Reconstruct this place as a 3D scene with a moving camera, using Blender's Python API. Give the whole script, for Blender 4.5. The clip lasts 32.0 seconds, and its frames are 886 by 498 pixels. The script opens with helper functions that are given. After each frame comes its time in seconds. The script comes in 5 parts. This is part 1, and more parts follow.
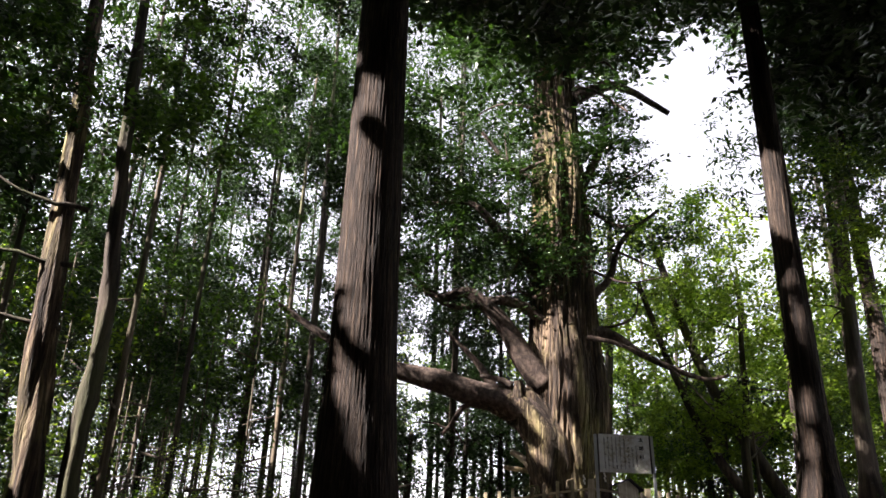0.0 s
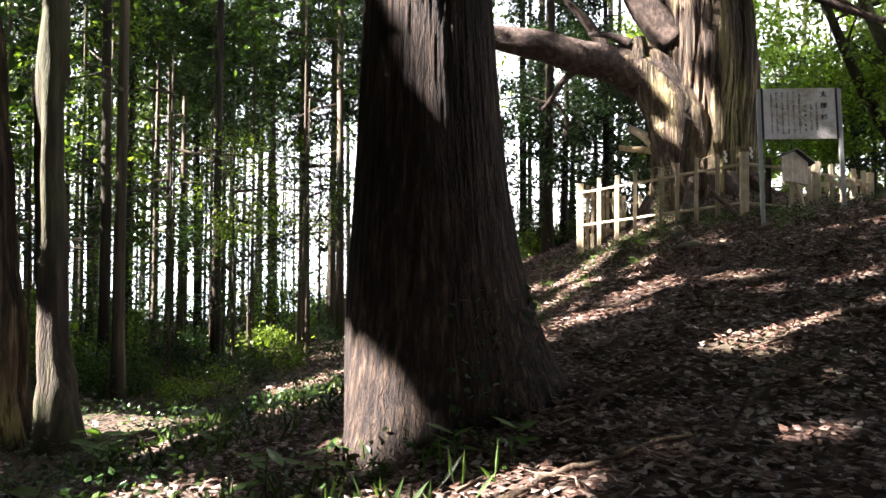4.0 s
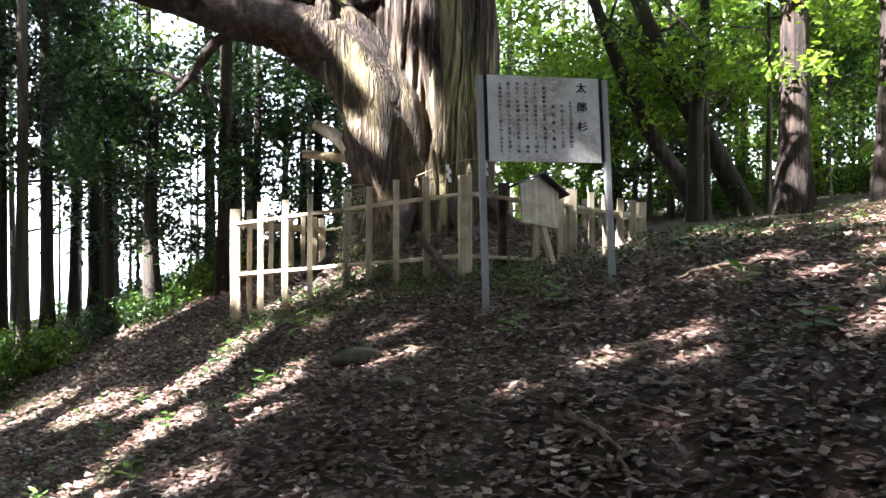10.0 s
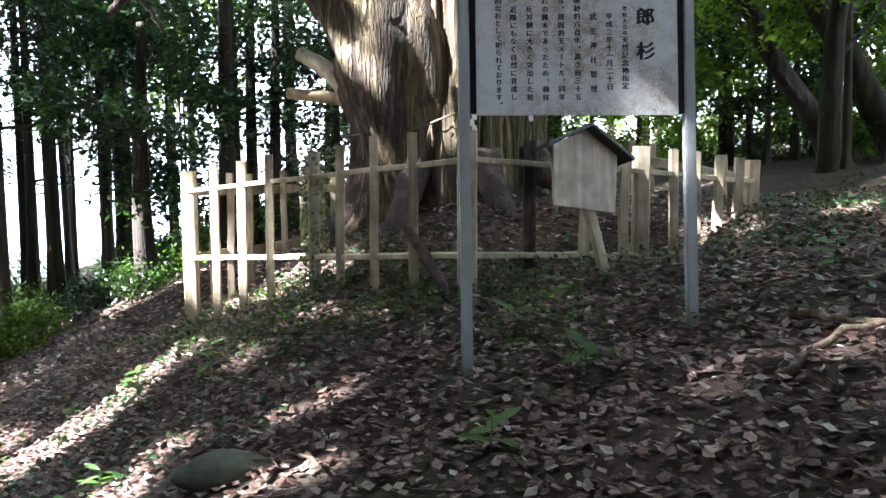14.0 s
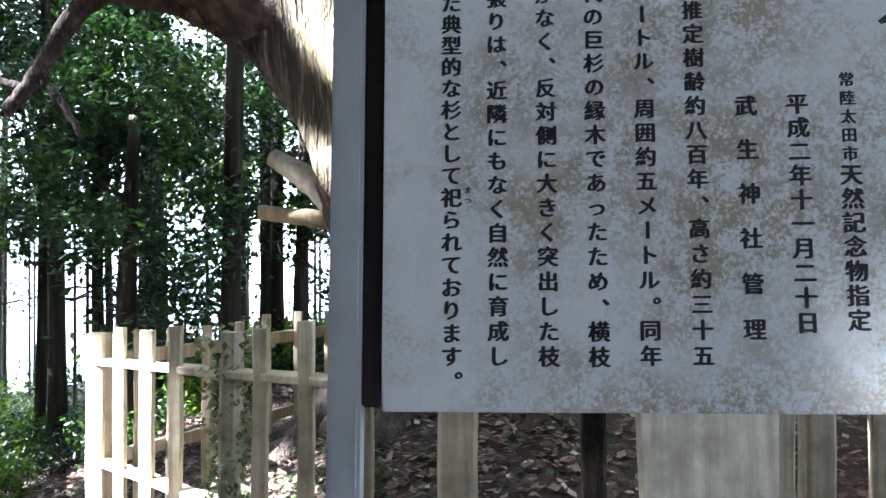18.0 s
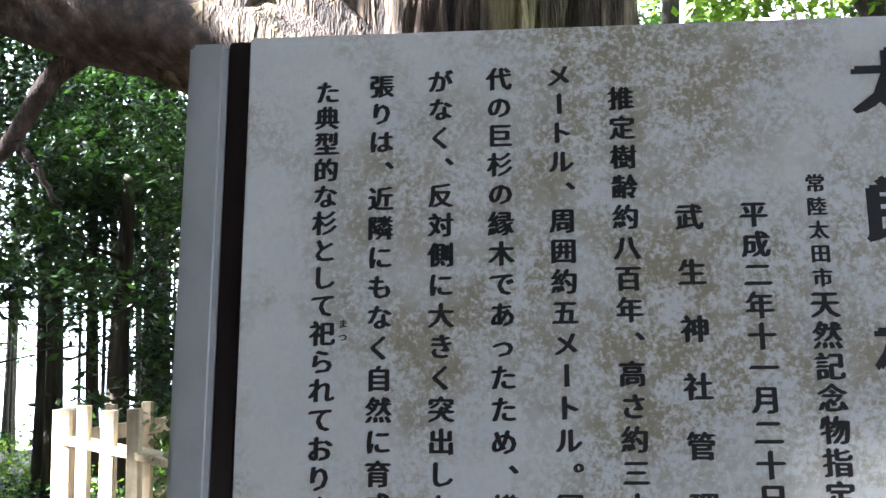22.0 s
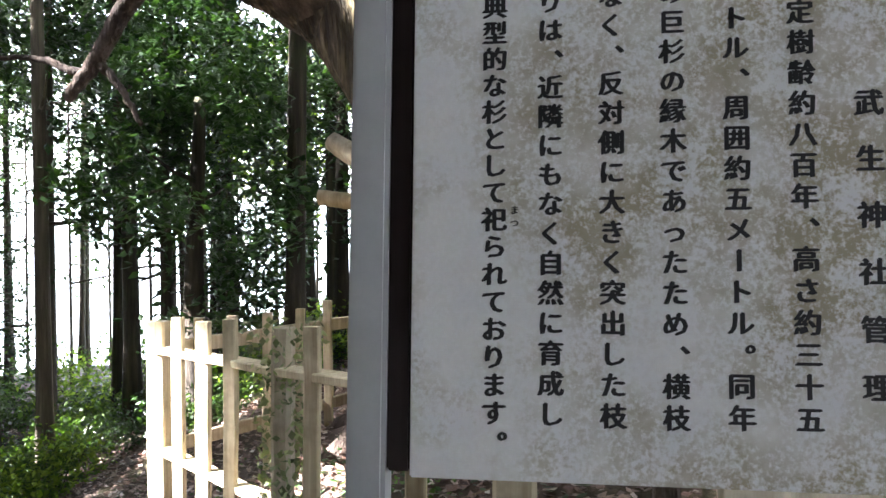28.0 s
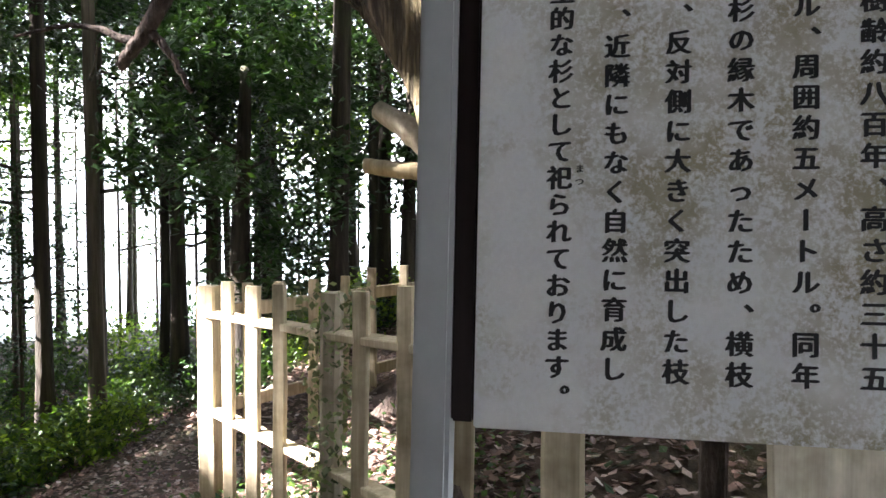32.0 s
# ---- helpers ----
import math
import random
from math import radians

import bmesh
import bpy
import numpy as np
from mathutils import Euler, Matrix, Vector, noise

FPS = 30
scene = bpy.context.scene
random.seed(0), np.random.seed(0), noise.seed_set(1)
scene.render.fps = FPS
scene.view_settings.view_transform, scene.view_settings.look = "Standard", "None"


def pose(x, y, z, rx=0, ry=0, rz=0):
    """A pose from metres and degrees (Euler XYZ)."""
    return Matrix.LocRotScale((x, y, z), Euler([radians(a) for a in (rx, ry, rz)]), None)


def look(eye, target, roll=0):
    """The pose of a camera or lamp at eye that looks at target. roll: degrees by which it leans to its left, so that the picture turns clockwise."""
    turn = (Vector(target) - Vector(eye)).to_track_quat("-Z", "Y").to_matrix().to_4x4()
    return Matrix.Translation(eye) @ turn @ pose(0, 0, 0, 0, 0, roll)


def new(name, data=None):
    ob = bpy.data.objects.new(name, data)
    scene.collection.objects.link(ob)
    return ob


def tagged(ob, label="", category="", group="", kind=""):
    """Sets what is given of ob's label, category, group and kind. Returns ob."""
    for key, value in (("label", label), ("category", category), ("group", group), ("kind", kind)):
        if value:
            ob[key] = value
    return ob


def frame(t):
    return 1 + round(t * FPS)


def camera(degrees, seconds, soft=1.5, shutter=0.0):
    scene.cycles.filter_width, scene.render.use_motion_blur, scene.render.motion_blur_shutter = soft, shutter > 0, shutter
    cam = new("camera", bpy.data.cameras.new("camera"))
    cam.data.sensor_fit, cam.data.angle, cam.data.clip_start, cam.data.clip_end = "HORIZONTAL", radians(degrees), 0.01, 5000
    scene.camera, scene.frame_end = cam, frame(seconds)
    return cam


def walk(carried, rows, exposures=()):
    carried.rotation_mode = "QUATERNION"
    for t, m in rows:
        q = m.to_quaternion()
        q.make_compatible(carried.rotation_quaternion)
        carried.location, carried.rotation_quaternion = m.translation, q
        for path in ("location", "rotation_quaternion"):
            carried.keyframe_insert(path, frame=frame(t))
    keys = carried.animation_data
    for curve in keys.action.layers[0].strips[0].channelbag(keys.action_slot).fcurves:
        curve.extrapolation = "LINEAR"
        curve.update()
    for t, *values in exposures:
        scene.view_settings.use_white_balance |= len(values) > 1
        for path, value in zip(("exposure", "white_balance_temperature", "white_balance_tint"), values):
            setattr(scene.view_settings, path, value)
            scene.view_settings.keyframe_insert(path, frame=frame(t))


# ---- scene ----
cam = camera(58.0, 32.0)
SKY_STRENGTH, SUN_STRENGTH = 0.1, 5.0
EXPOSURE = [(0.0, 2.4, 6700, 21), (1.0, 2.6, 6700, 21), (2.5, 3.15, 6700, 21), (5.0, 3.75, 6400, 20), (9.0, 3.9, 6000, 18), (14.0, 4.05, 5600, 16), (17.0, 4.3, 5350, 15), (20.0, 4.4, 5500, 15), (24.0, 4.55, 5950, 16), (29.0, 4.35, 6150, 17), (32.0, 4.1, 6250, 18)]
PATH = [
    (0, 0.668, -4.917, -0.201, 112.44, -2.14, -1.81),
    (0.5, 0.735, -4.175, -0.211, 104.57, -1.32, -0.11),
    (1, 0.662, -3.777, -0.208, 99.46, -1.26, 3.32),
    (1.5, 0.649, -3.425, -0.195, 97.33, -0.19, 3.93),
    (2, 0.72, -2.97, -0.148, 95.5, -0.29, 4.06),
    (2.5, 0.612, -2.543, -0.217, 93.36, -0.91, 6.16),
    (4.5, 0.431, -0.502, -0.001, 91.74, 0.53, 1.87),
    (5, 0.631, -0.032, 0.152, 91.89, 0.54, -1.95),
    (5.5, 0.672, 0.484, 0.252, 92.17, 0.48, -3.78),
    (6, 0.865, 1.027, 0.25, 91.04, 1.17, -10.23),
    (6.5, 1.103, 1.407, 0.345, 89.63, 0.9, -15.3),
    (7, 1.194, 1.784, 0.456, 91.28, 0.79, -15.77),
    (7.5, 1.45, 1.976, 0.514, 91.85, 1.37, -21.11),
    (8, 1.757, 2.185, 0.553, 92.07, 0.67, -23.6),
    (8.5, 1.914, 2.744, 0.612, 92.01, -0.37, -20.4),
    (9, 2.145, 3.089, 0.673, 89.18, 0.89, -19.07),
    (9.5, 2.289, 3.539, 0.806, 89.17, -0.49, -15.86),
    (10, 2.331, 3.88, 0.981, 90.32, 0.24, -11.36),
    (10.5, 2.537, 4.015, 0.974, 89.57, 1.14, -13.88),
    (11, 2.705, 4.447, 1.082, 89.68, -0.29, -12.01),
    (11.5, 2.717, 4.78, 1.164, 89.34, 0.13, -10.95),
    (12, 2.922, 4.971, 1.137, 88.93, 1.22, -11.23),
    (12.5, 3.084, 5.415, 1.234, 86.56, -0.25, -7.03),
    (13, 3.12, 5.681, 1.362, 86.21, -0.3, -2.56),
    (13.5, 3.389, 5.94, 1.359, 85.8, 1.15, -4.37),
    (14, 3.526, 6.318, 1.418, 85.04, 0.32, -3.9),
    (14.5, 3.548, 6.607, 1.534, 85.82, 0.01, -4.19),
    (16.5, 3.919, 7.872, 1.707, 85.57, 1.83, -7.79),
    (17.0, 4.034, 8.224, 1.786, 84.91, 0.39, -5.16),
    (17.5, 4.028, 8.605, 1.844, 89.51, -0.57, -0.81),
    (18.0, 4.087, 8.802, 1.936, 90.61, 0.25, 3.15),
    (18.5, 4.231, 8.970, 2.071, 91.14, 0.72, 5.06),
    (19.0, 4.224, 8.983, 2.082, 93.35, 0.44, 4.11),
    (19.5, 4.257, 8.987, 2.093, 94.86, 0.89, 4.44),
    (20.0, 4.273, 8.996, 2.089, 94.87, 0.57, 4.08),
    (20.5, 4.264, 9.013, 2.083, 94.82, 0.62, 4.17),
    (21.0, 4.266, 9.027, 2.079, 94.84, 0.54, 4.27),
    (21.5, 4.264, 9.031, 2.070, 94.68, 0.71, 4.29),
    (22.0, 4.253, 9.049, 2.058, 94.04, 0.57, 4.40),
    (22.5, 4.226, 9.053, 2.036, 93.96, 0.23, 4.31),
    (23.0, 4.204, 9.054, 2.022, 92.92, 0.28, 5.66),
    (23.5, 4.194, 9.055, 2.009, 91.97, 0.68, 6.36),
    (24.0, 4.183, 9.043, 2.012, 91.09, 0.83, 6.16),
    (24.5, 4.188, 9.020, 2.020, 91.03, 0.81, 6.20),
    (25.0, 4.173, 9.024, 2.027, 90.77, 0.80, 6.31),
    (25.5, 4.145, 9.027, 2.012, 90.98, 0.32, 6.76),
    (26.0, 4.139, 9.018, 2.009, 90.92, 0.38, 7.60),
    (26.5, 4.127, 9.033, 2.009, 89.96, 0.86, 7.98),
    (28.5, 4.111, 9.008, 2.010, 88.72, 0.18, 8.17),
    (29.0, 4.139, 9.011, 2.008, 88.62, 0.41, 8.39),
    (29.5, 4.125, 8.997, 2.003, 88.76, 0.02, 8.49),
    (30.0, 4.117, 8.995, 1.999, 88.55, 0.28, 8.54),
    (30.5, 4.129, 9.002, 1.993, 88.58, 0.21, 8.77),
    (31.0, 4.120, 9.033, 1.958, 87.62, -0.04, 8.95),
    (31.5, 4.076, 9.008, 1.971, 86.45, -0.45, 9.44),
    (32.0, 4.082, 8.984, 1.992, 86.80, -0.21, 10.96),
]

walk(cam, [(r[0], pose(*r[1:])) for r in PATH], EXPOSURE)

# ---- world and sun ----
SUN_EL, SUN_AZ = 38.0, 252.0          # degrees; azimuth clockwise from +y
world = bpy.data.worlds.new("sky")
scene.world = world
world.use_nodes = True
wn = world.node_tree.nodes
sky = wn.new("ShaderNodeTexSky")
sky.sky_type = "NISHITA"
sky.sun_disc = False
sky.sun_elevation = radians(SUN_EL)
sky.sun_rotation = radians(SUN_AZ)
sky.dust_density = 1.4
wn["Background"].inputs["Strength"].default_value = SKY_STRENGTH
pale = wn.new("ShaderNodeHueSaturation")     # thin bright haze
pale.inputs["Saturation"].default_value = 0.3
world.node_tree.links.new(sky.outputs[0], pale.inputs["Color"])
world.node_tree.links.new(pale.outputs[0], wn["Background"].inputs["Color"])
sun_way = Vector((math.sin(radians(SUN_AZ)) * math.cos(radians(SUN_EL)), math.cos(radians(SUN_AZ)) * math.cos(radians(SUN_EL)), math.sin(radians(SUN_EL))))
sun_data = bpy.data.lights.new("sun", "SUN")
sun_data.energy, sun_data.angle, sun_data.color = SUN_STRENGTH, radians(0.6), (1.0, 0.95, 0.86)
sun = new("sun", sun_data)
sun.matrix_world = look(sun_way * 60, (0, 0, 0))


# ---- materials ----
def material(name, rough=0.8, metal=0.0):
    m = bpy.data.materials.new(name)
    m.use_nodes = True
    b = m.node_tree.nodes["Principled BSDF"]
    b.inputs["Roughness"].default_value, b.inputs["Metallic"].default_value = rough, metal
    return m, m.node_tree.nodes, m.node_tree.links, b


def noise_node(n, l, scale, detail=4.0, rough=0.6, stretch=None, coord="Object"):
    tc = n.new("ShaderNodeTexCoord")
    mp = n.new("ShaderNodeMapping")
    if stretch:
        mp.inputs["Scale"].default_value = stretch
    t = n.new("ShaderNodeTexNoise")
    t.inputs["Scale"].default_value, t.inputs["Detail"].default_value, t.inputs["Roughness"].default_value = scale, detail, rough
    l.new(tc.outputs[coord], mp.inputs[0])
    l.new(mp.outputs[0], t.inputs["Vector"])
    return t


def ramp(n, l, source, stops):
    r = n.new("ShaderNodeValToRGB")
    while len(r.color_ramp.elements) < len(stops):
        r.color_ramp.elements.new(0.5)
    for e, (p, c) in zip(r.color_ramp.elements, stops):
        e.position, e.color = p, (*c, 1)
    l.new(source, r.inputs[0])
    return r


def mix(n, l, fac, a, b, mode="MIX"):
    x = n.new("ShaderNodeMix")
    x.data_type, x.blend_type = "RGBA", mode
    for value, socket in ((fac, x.inputs[0]), (a, x.inputs[6]), (b, x.inputs[7])):
        if isinstance(value, (int, float)):
            socket.default_value = value
        elif isinstance(value, tuple):
            socket.default_value = (*value, 1)
        else:
            l.new(value, socket)
    return x.outputs[2]


def bump(n, l, b, height, strength, distance):
    x = n.new("ShaderNodeBump")
    x.inputs["Strength"].default_value, x.inputs["Distance"].default_value = strength, distance
    l.new(height, x.inputs["Height"])
    l.new(x.outputs[0], b.inputs["Normal"])


def bark_material(name, dark, mid, light, moss=None, scale=1.0, stripes=14.0, crack=0.0, depth=0.02, grain=0.06, split_dark=0.16):
    m, n, l, b = material(name, 0.9)
    fibre = noise_node(n, l, stripes * scale, 6, 0.65, (1, 1, grain))
    blotch = noise_node(n, l, 1.3 * scale, 4, 0.6, (1, 1, 0.45))
    fine = noise_node(n, l, 60 * scale, 3, 0.6, (1, 1, 0.2))
    base = ramp(n, l, fibre.outputs[0], [(0.32, dark), (0.5, mid), (0.7, light)])
    tone = ramp(n, l, blotch.outputs[0], [(0.35, (0.6, 0.58, 0.56)), (0.65, (1.15, 1.12, 1.05))])
    col = mix(n, l, 1.0, base.outputs[0], tone.outputs[0], "MULTIPLY")
    if crack:
        split = noise_node(n, l, crack, 5, 0.7, (1, 1, 0.07))
        lines = ramp(n, l, split.outputs[0], [(0.42, (1, 1, 1)), (0.485, (split_dark, split_dark * 0.9, split_dark * 0.85)), (0.515, (split_dark, split_dark * 0.9, split_dark * 0.85)), (0.58, (1, 1, 1))])
    if moss:
        patch = noise_node(n, l, 0.9 * scale, 5, 0.65, (1, 1, 0.35))
        mask = ramp(n, l, patch.outputs[0], [(0.48, (0, 0, 0)), (0.62, (0.75, 0.75, 0.75))])
        col = mix(n, l, mask.outputs[0], col, moss)
    if crack:
        col = mix(n, l, 1.0, col, lines.outputs[0], "MULTIPLY")
    l.new(col, b.inputs["Base Color"])
    both = n.new("ShaderNodeMath")
    both.operation = "ADD"
    l.new(fibre.outputs[0], both.inputs[0])
    l.new(fine.outputs[0], both.inputs[1])
    height = both.outputs[0]
    if crack:
        total = n.new("ShaderNodeMath")
        total.operation = "ADD"
        l.new(height, total.inputs[0])
        l.new(lines.outputs[0], total.inputs[1])
        height = total.outputs[0]
    bump(n, l, b, height, 0.9, depth)
    return m


def leaf_material(name, dark, light, trans=0.35, rough=0.42):
    m, n, l, b = material(name, rough)
    geo = n.new("ShaderNodeNewGeometry")
    col = ramp(n, l, geo.outputs["Random Per Island"], [(0.0, dark), (0.7, light), (1.0, tuple(min(1, v * 1.5) for v in light))])
    l.new(col.outputs[0], b.inputs["Base Color"])
    t = n.new("ShaderNodeBsdfTranslucent")
    warm = mix(n, l, 1.0, col.outputs[0], (1.5, 1.75, 0.55), "MULTIPLY")
    l.new(warm, t.inputs["Color"])
    s = n.new("ShaderNodeMixShader")
    s.inputs[0].default_value = trans
    l.new(b.outputs[0], s.inputs[1])
    l.new(t.outputs[0], s.inputs[2])
    l.new(s.outputs[0], n["Material Output"].inputs["Surface"])
    return m


def litter_material(name, stops, rough=0.6):
    m, n, l, b = material(name, rough)
    geo = n.new("ShaderNodeNewGeometry")
    col = ramp(n, l, geo.outputs["Random Per Island"], stops)
    vein = noise_node(n, l, 90, 3)
    tone = ramp(n, l, vein.outputs[0], [(0.3, (0.7, 0.7, 0.7)), (0.7, (1.2, 1.2, 1.2))])
    l.new(mix(n, l, 1.0, col.outputs[0], tone.outputs[0], "MULTIPLY"), b.inputs["Base Color"])
    return m


def wood_material(name, dark, light, grain=40.0, stretch=(1, 1, 0.05), grime=0.5):
    m, n, l, b = material(name, 0.75)
    g = noise_node(n, l, grain, 5, 0.6, stretch)
    col = ramp(n, l, g.outputs[0], [(0.3, dark), (0.65, light)])
    info = n.new("ShaderNodeObjectInfo")
    vary = ramp(n, l, info.outputs["Random"], [(0.0, (0.78, 0.77, 0.74)), (1.0, (1.1, 1.08, 1.03))])
    stain = noise_node(n, l, 6, 4)
    mask = ramp(n, l, stain.outputs[0], [(0.45, (1, 1, 1)), (0.75, (grime, grime * 0.97, grime * 0.9))])
    c = mix(n, l, 1.0, col.outputs[0], vary.outputs[0], "MULTIPLY")
    l.new(mix(n, l, 1.0, c, mask.outputs[0], "MULTIPLY"), b.inputs["Base Color"])
    bump(n, l, b, g.outputs[0], 0.35, 0.004)
    return m


def ground_material():
    m, n, l, b = material("forest_soil", 0.95)
    a = noise_node(n, l, 0.6, 5)
    f = noise_node(n, l, 22, 6, 0.7)
    soil = ramp(n, l, f.outputs[0], [(0.3, (0.028, 0.018, 0.013)), (0.55, (0.07, 0.046, 0.034)), (0.75, (0.16, 0.112, 0.085))])
    green = ramp(n, l, f.outputs[0], [(0.3, (0.03, 0.045, 0.012)), (0.7, (0.13, 0.16, 0.05))])
    mask = ramp(n, l, a.outputs[0], [(0.5, (0, 0, 0)), (0.68, (0.45, 0.45, 0.45))])
    near = mix(n, l, mask.outputs[0], soil.outputs[0], green.outputs[0])
    # open grass beyond the wood
    tc = n.new("ShaderNodeTexCoord")
    sep = n.new("ShaderNodeVectorMath")
    sep.operation = "LENGTH"
    l.new(tc.outputs["Object"], sep.inputs[0])
    far = n.new("ShaderNodeMapRange")
    far.inputs["From Min"].default_value, far.inputs["From Max"].default_value = 30, 36
    l.new(sep.outputs["Value"], far.inputs["Value"])
    l.new(mix(n, l, far.outputs[0], near, (0.11, 0.16, 0.045)), b.inputs["Base Color"])
    bump(n, l, b, f.outputs[0], 0.8, 0.03)
    return m


def sign_face_material():
    m, n, l, b = material("white_painted_board", 0.45)
    big = noise_node(n, l, 17, 7, 0.75)
    speck = noise_node(n, l, 150, 5, 0.7)
    wash = noise_node(n, l, 4.5, 5, 0.65)
    algae = n.new("ShaderNodeMath")
    algae.operation = "MULTIPLY"
    l.new(big.outputs[0], algae.inputs[0])
    l.new(speck.outputs[0], algae.inputs[1])
    mask = ramp(n, l, algae.outputs[0], [(0.19, (0, 0, 0)), (0.285, (1, 1, 1))])
    # growth is thickest towards the middle of the board
    tc = n.new("ShaderNodeTexCoord")
    away = n.new("ShaderNodeVectorMath")
    away.operation = "DISTANCE"
    away.inputs[1].default_value = (0.6, 0.14, 1.5)
    l.new(tc.outputs["Object"], away.inputs[0])
    middle = n.new("ShaderNodeMapRange")
    middle.inputs["From Min"].default_value, middle.inputs["From Max"].default_value = 0.1, 0.55
    middle.inputs["To Min"].default_value, middle.inputs["To Max"].default_value = 0.10, -0.10
    l.new(away.outputs["Value"], middle.inputs["Value"])
    grown = n.new("ShaderNodeMath")
    grown.operation = "ADD"
    l.new(wash.outputs[0], grown.inputs[0])
    l.new(middle.outputs[0], grown.inputs[1])
    zone = ramp(n, l, grown.outputs[0], [(0.38, (0.10, 0.10, 0.10)), (0.60, (1, 1, 1))])
    fac = n.new("ShaderNodeMath")
    fac.operation = "MULTIPLY"
    l.new(mask.outputs[0], fac.inputs[0])
    l.new(zone.outputs[0], fac.inputs[1])
    tint = ramp(n, l, big.outputs[0], [(0.35, (0.72, 0.74, 0.745)), (0.65, (0.82, 0.83, 0.82))])
    l.new(mix(n, l, fac.outputs[0], tint.outputs[0], (0.375, 0.34, 0.235)), b.inputs["Base Color"])
    bump(n, l, b, speck.outputs[0], 0.08, 0.002)
    return m


def plain_material(name, color, rough=0.5, metal=0.0, scale=12.0, vary=0.25, bumpy=0.1):
    m, n, l, b = material(name, rough, metal)
    t = noise_node(n, l, scale, 5, 0.65)
    lo = tuple(v * (1 - vary) for v in color)
    hi = tuple(min(1, v * (1 + vary)) for v in color)
    c = ramp(n, l, t.outputs[0], [(0.3, lo), (0.7, hi)])
    l.new(c.outputs[0], b.inputs["Base Color"])
    bump(n, l, b, t.outputs[0], bumpy, 0.003)
    return m


M_GROUND = ground_material()
M_CEDAR = bark_material("cedar_bark", (0.010, 0.006, 0.005), (0.04, 0.026, 0.019), (0.155, 0.112, 0.08), None, 1.0, 26.0, 15.0, 0.018, 0.06, 0.42)
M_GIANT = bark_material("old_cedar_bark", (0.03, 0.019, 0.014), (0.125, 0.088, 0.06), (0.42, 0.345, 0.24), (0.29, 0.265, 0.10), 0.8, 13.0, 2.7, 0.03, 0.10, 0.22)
M_LIMB = bark_material("limb_bark", (0.018, 0.012, 0.010), (0.065, 0.046, 0.038), (0.17, 0.13, 0.11), None, 1.0, 9.0, 0.0, 0.03, 0.8)
M_PALE = bark_material("pale_smooth_bark", (0.10, 0.085, 0.065), (0.24, 0.21, 0.165), (0.40, 0.36, 0.29), (0.14, 0.15, 0.08), 0.7, 7.0)
M_SMOOTH = bark_material("smooth_bark", (0.035, 0.028, 0.022), (0.11, 0.092, 0.07), (0.28, 0.24, 0.18), (0.09, 0.10, 0.045), 1.0, 7.0)
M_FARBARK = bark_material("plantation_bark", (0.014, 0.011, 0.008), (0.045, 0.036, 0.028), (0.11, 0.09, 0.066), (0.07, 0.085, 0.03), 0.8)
M_BROAD = leaf_material("broad_leaf", (0.022, 0.048, 0.011), (0.068, 0.125, 0.025), 0.4)
M_DARKLEAF = leaf_material("glossy_dark_leaf", (0.012, 0.032, 0.011), (0.035, 0.075, 0.022), 0.2, 0.3)
M_BRIGHT = leaf_material("young_leaf", (0.07, 0.115, 0.02), (0.19, 0.26, 0.055), 0.55)
M_YOUNG = leaf_material("seedling_leaf", (0.05, 0.11, 0.03), (0.10, 0.18, 0.05), 0.35)
M_IVY = leaf_material("dusty_ivy", (0.07, 0.085, 0.05), (0.20, 0.22, 0.14), 0.3, 0.6)
M_NEEDLE = leaf_material("cedar_needles", (0.015, 0.04, 0.012), (0.04, 0.085, 0.02), 0.25, 0.6)
M_LITTER = litter_material("dead_leaves", [(0.0, (0.07, 0.038, 0.029)), (0.4, (0.17, 0.10, 0.078)), (0.75, (0.30, 0.205, 0.165)), (0.93, (0.44, 0.35, 0.30)), (1.0, (0.58, 0.52, 0.48))], 0.45)
M_TWIG = bark_material("dead_twig", (0.09, 0.065, 0.045), (0.2, 0.15, 0.11), (0.33, 0.27, 0.2))
M_FENCE = wood_material("weathered_fence_wood", (0.36, 0.30, 0.20), (0.58, 0.51, 0.37))
M_GREYWOOD = wood_material("grey_weathered_wood", (0.34, 0.29, 0.22), (0.54, 0.48, 0.38), 30)
M_STUMPWOOD = wood_material("bare_broken_wood", (0.40, 0.32, 0.19), (0.62, 0.52, 0.34), 25)
M_SIGN = sign_face_material()
M_POST = plain_material("pale_grey_metal", (0.40, 0.42, 0.42), 0.42, 0.0, 9, 0.1)
M_STRIP = plain_material("dark_brown_strip", (0.018, 0.011, 0.011), 0.35, 0.0, 20, 0.2)
M_INK = plain_material("black_lettering", (0.010, 0.010, 0.011), 0.5, 0.0, 30, 0.2)
M_ROOF = plain_material("dark_roof_metal", (0.035, 0.03, 0.03), 0.5, 0.2, 25, 0.3)
M_ROCK = plain_material("mossy_stone", (0.10, 0.105, 0.065), 0.9, 0.0, 7, 0.5, 0.8)
M_STRAW = plain_material("old_straw_rope", (0.18, 0.14, 0.09), 0.9, 0.0, 60, 0.3, 0.5)
M_PAPER = plain_material("white_paper_streamer", (0.75, 0.74, 0.7), 0.7, 0.0, 20, 0.06)


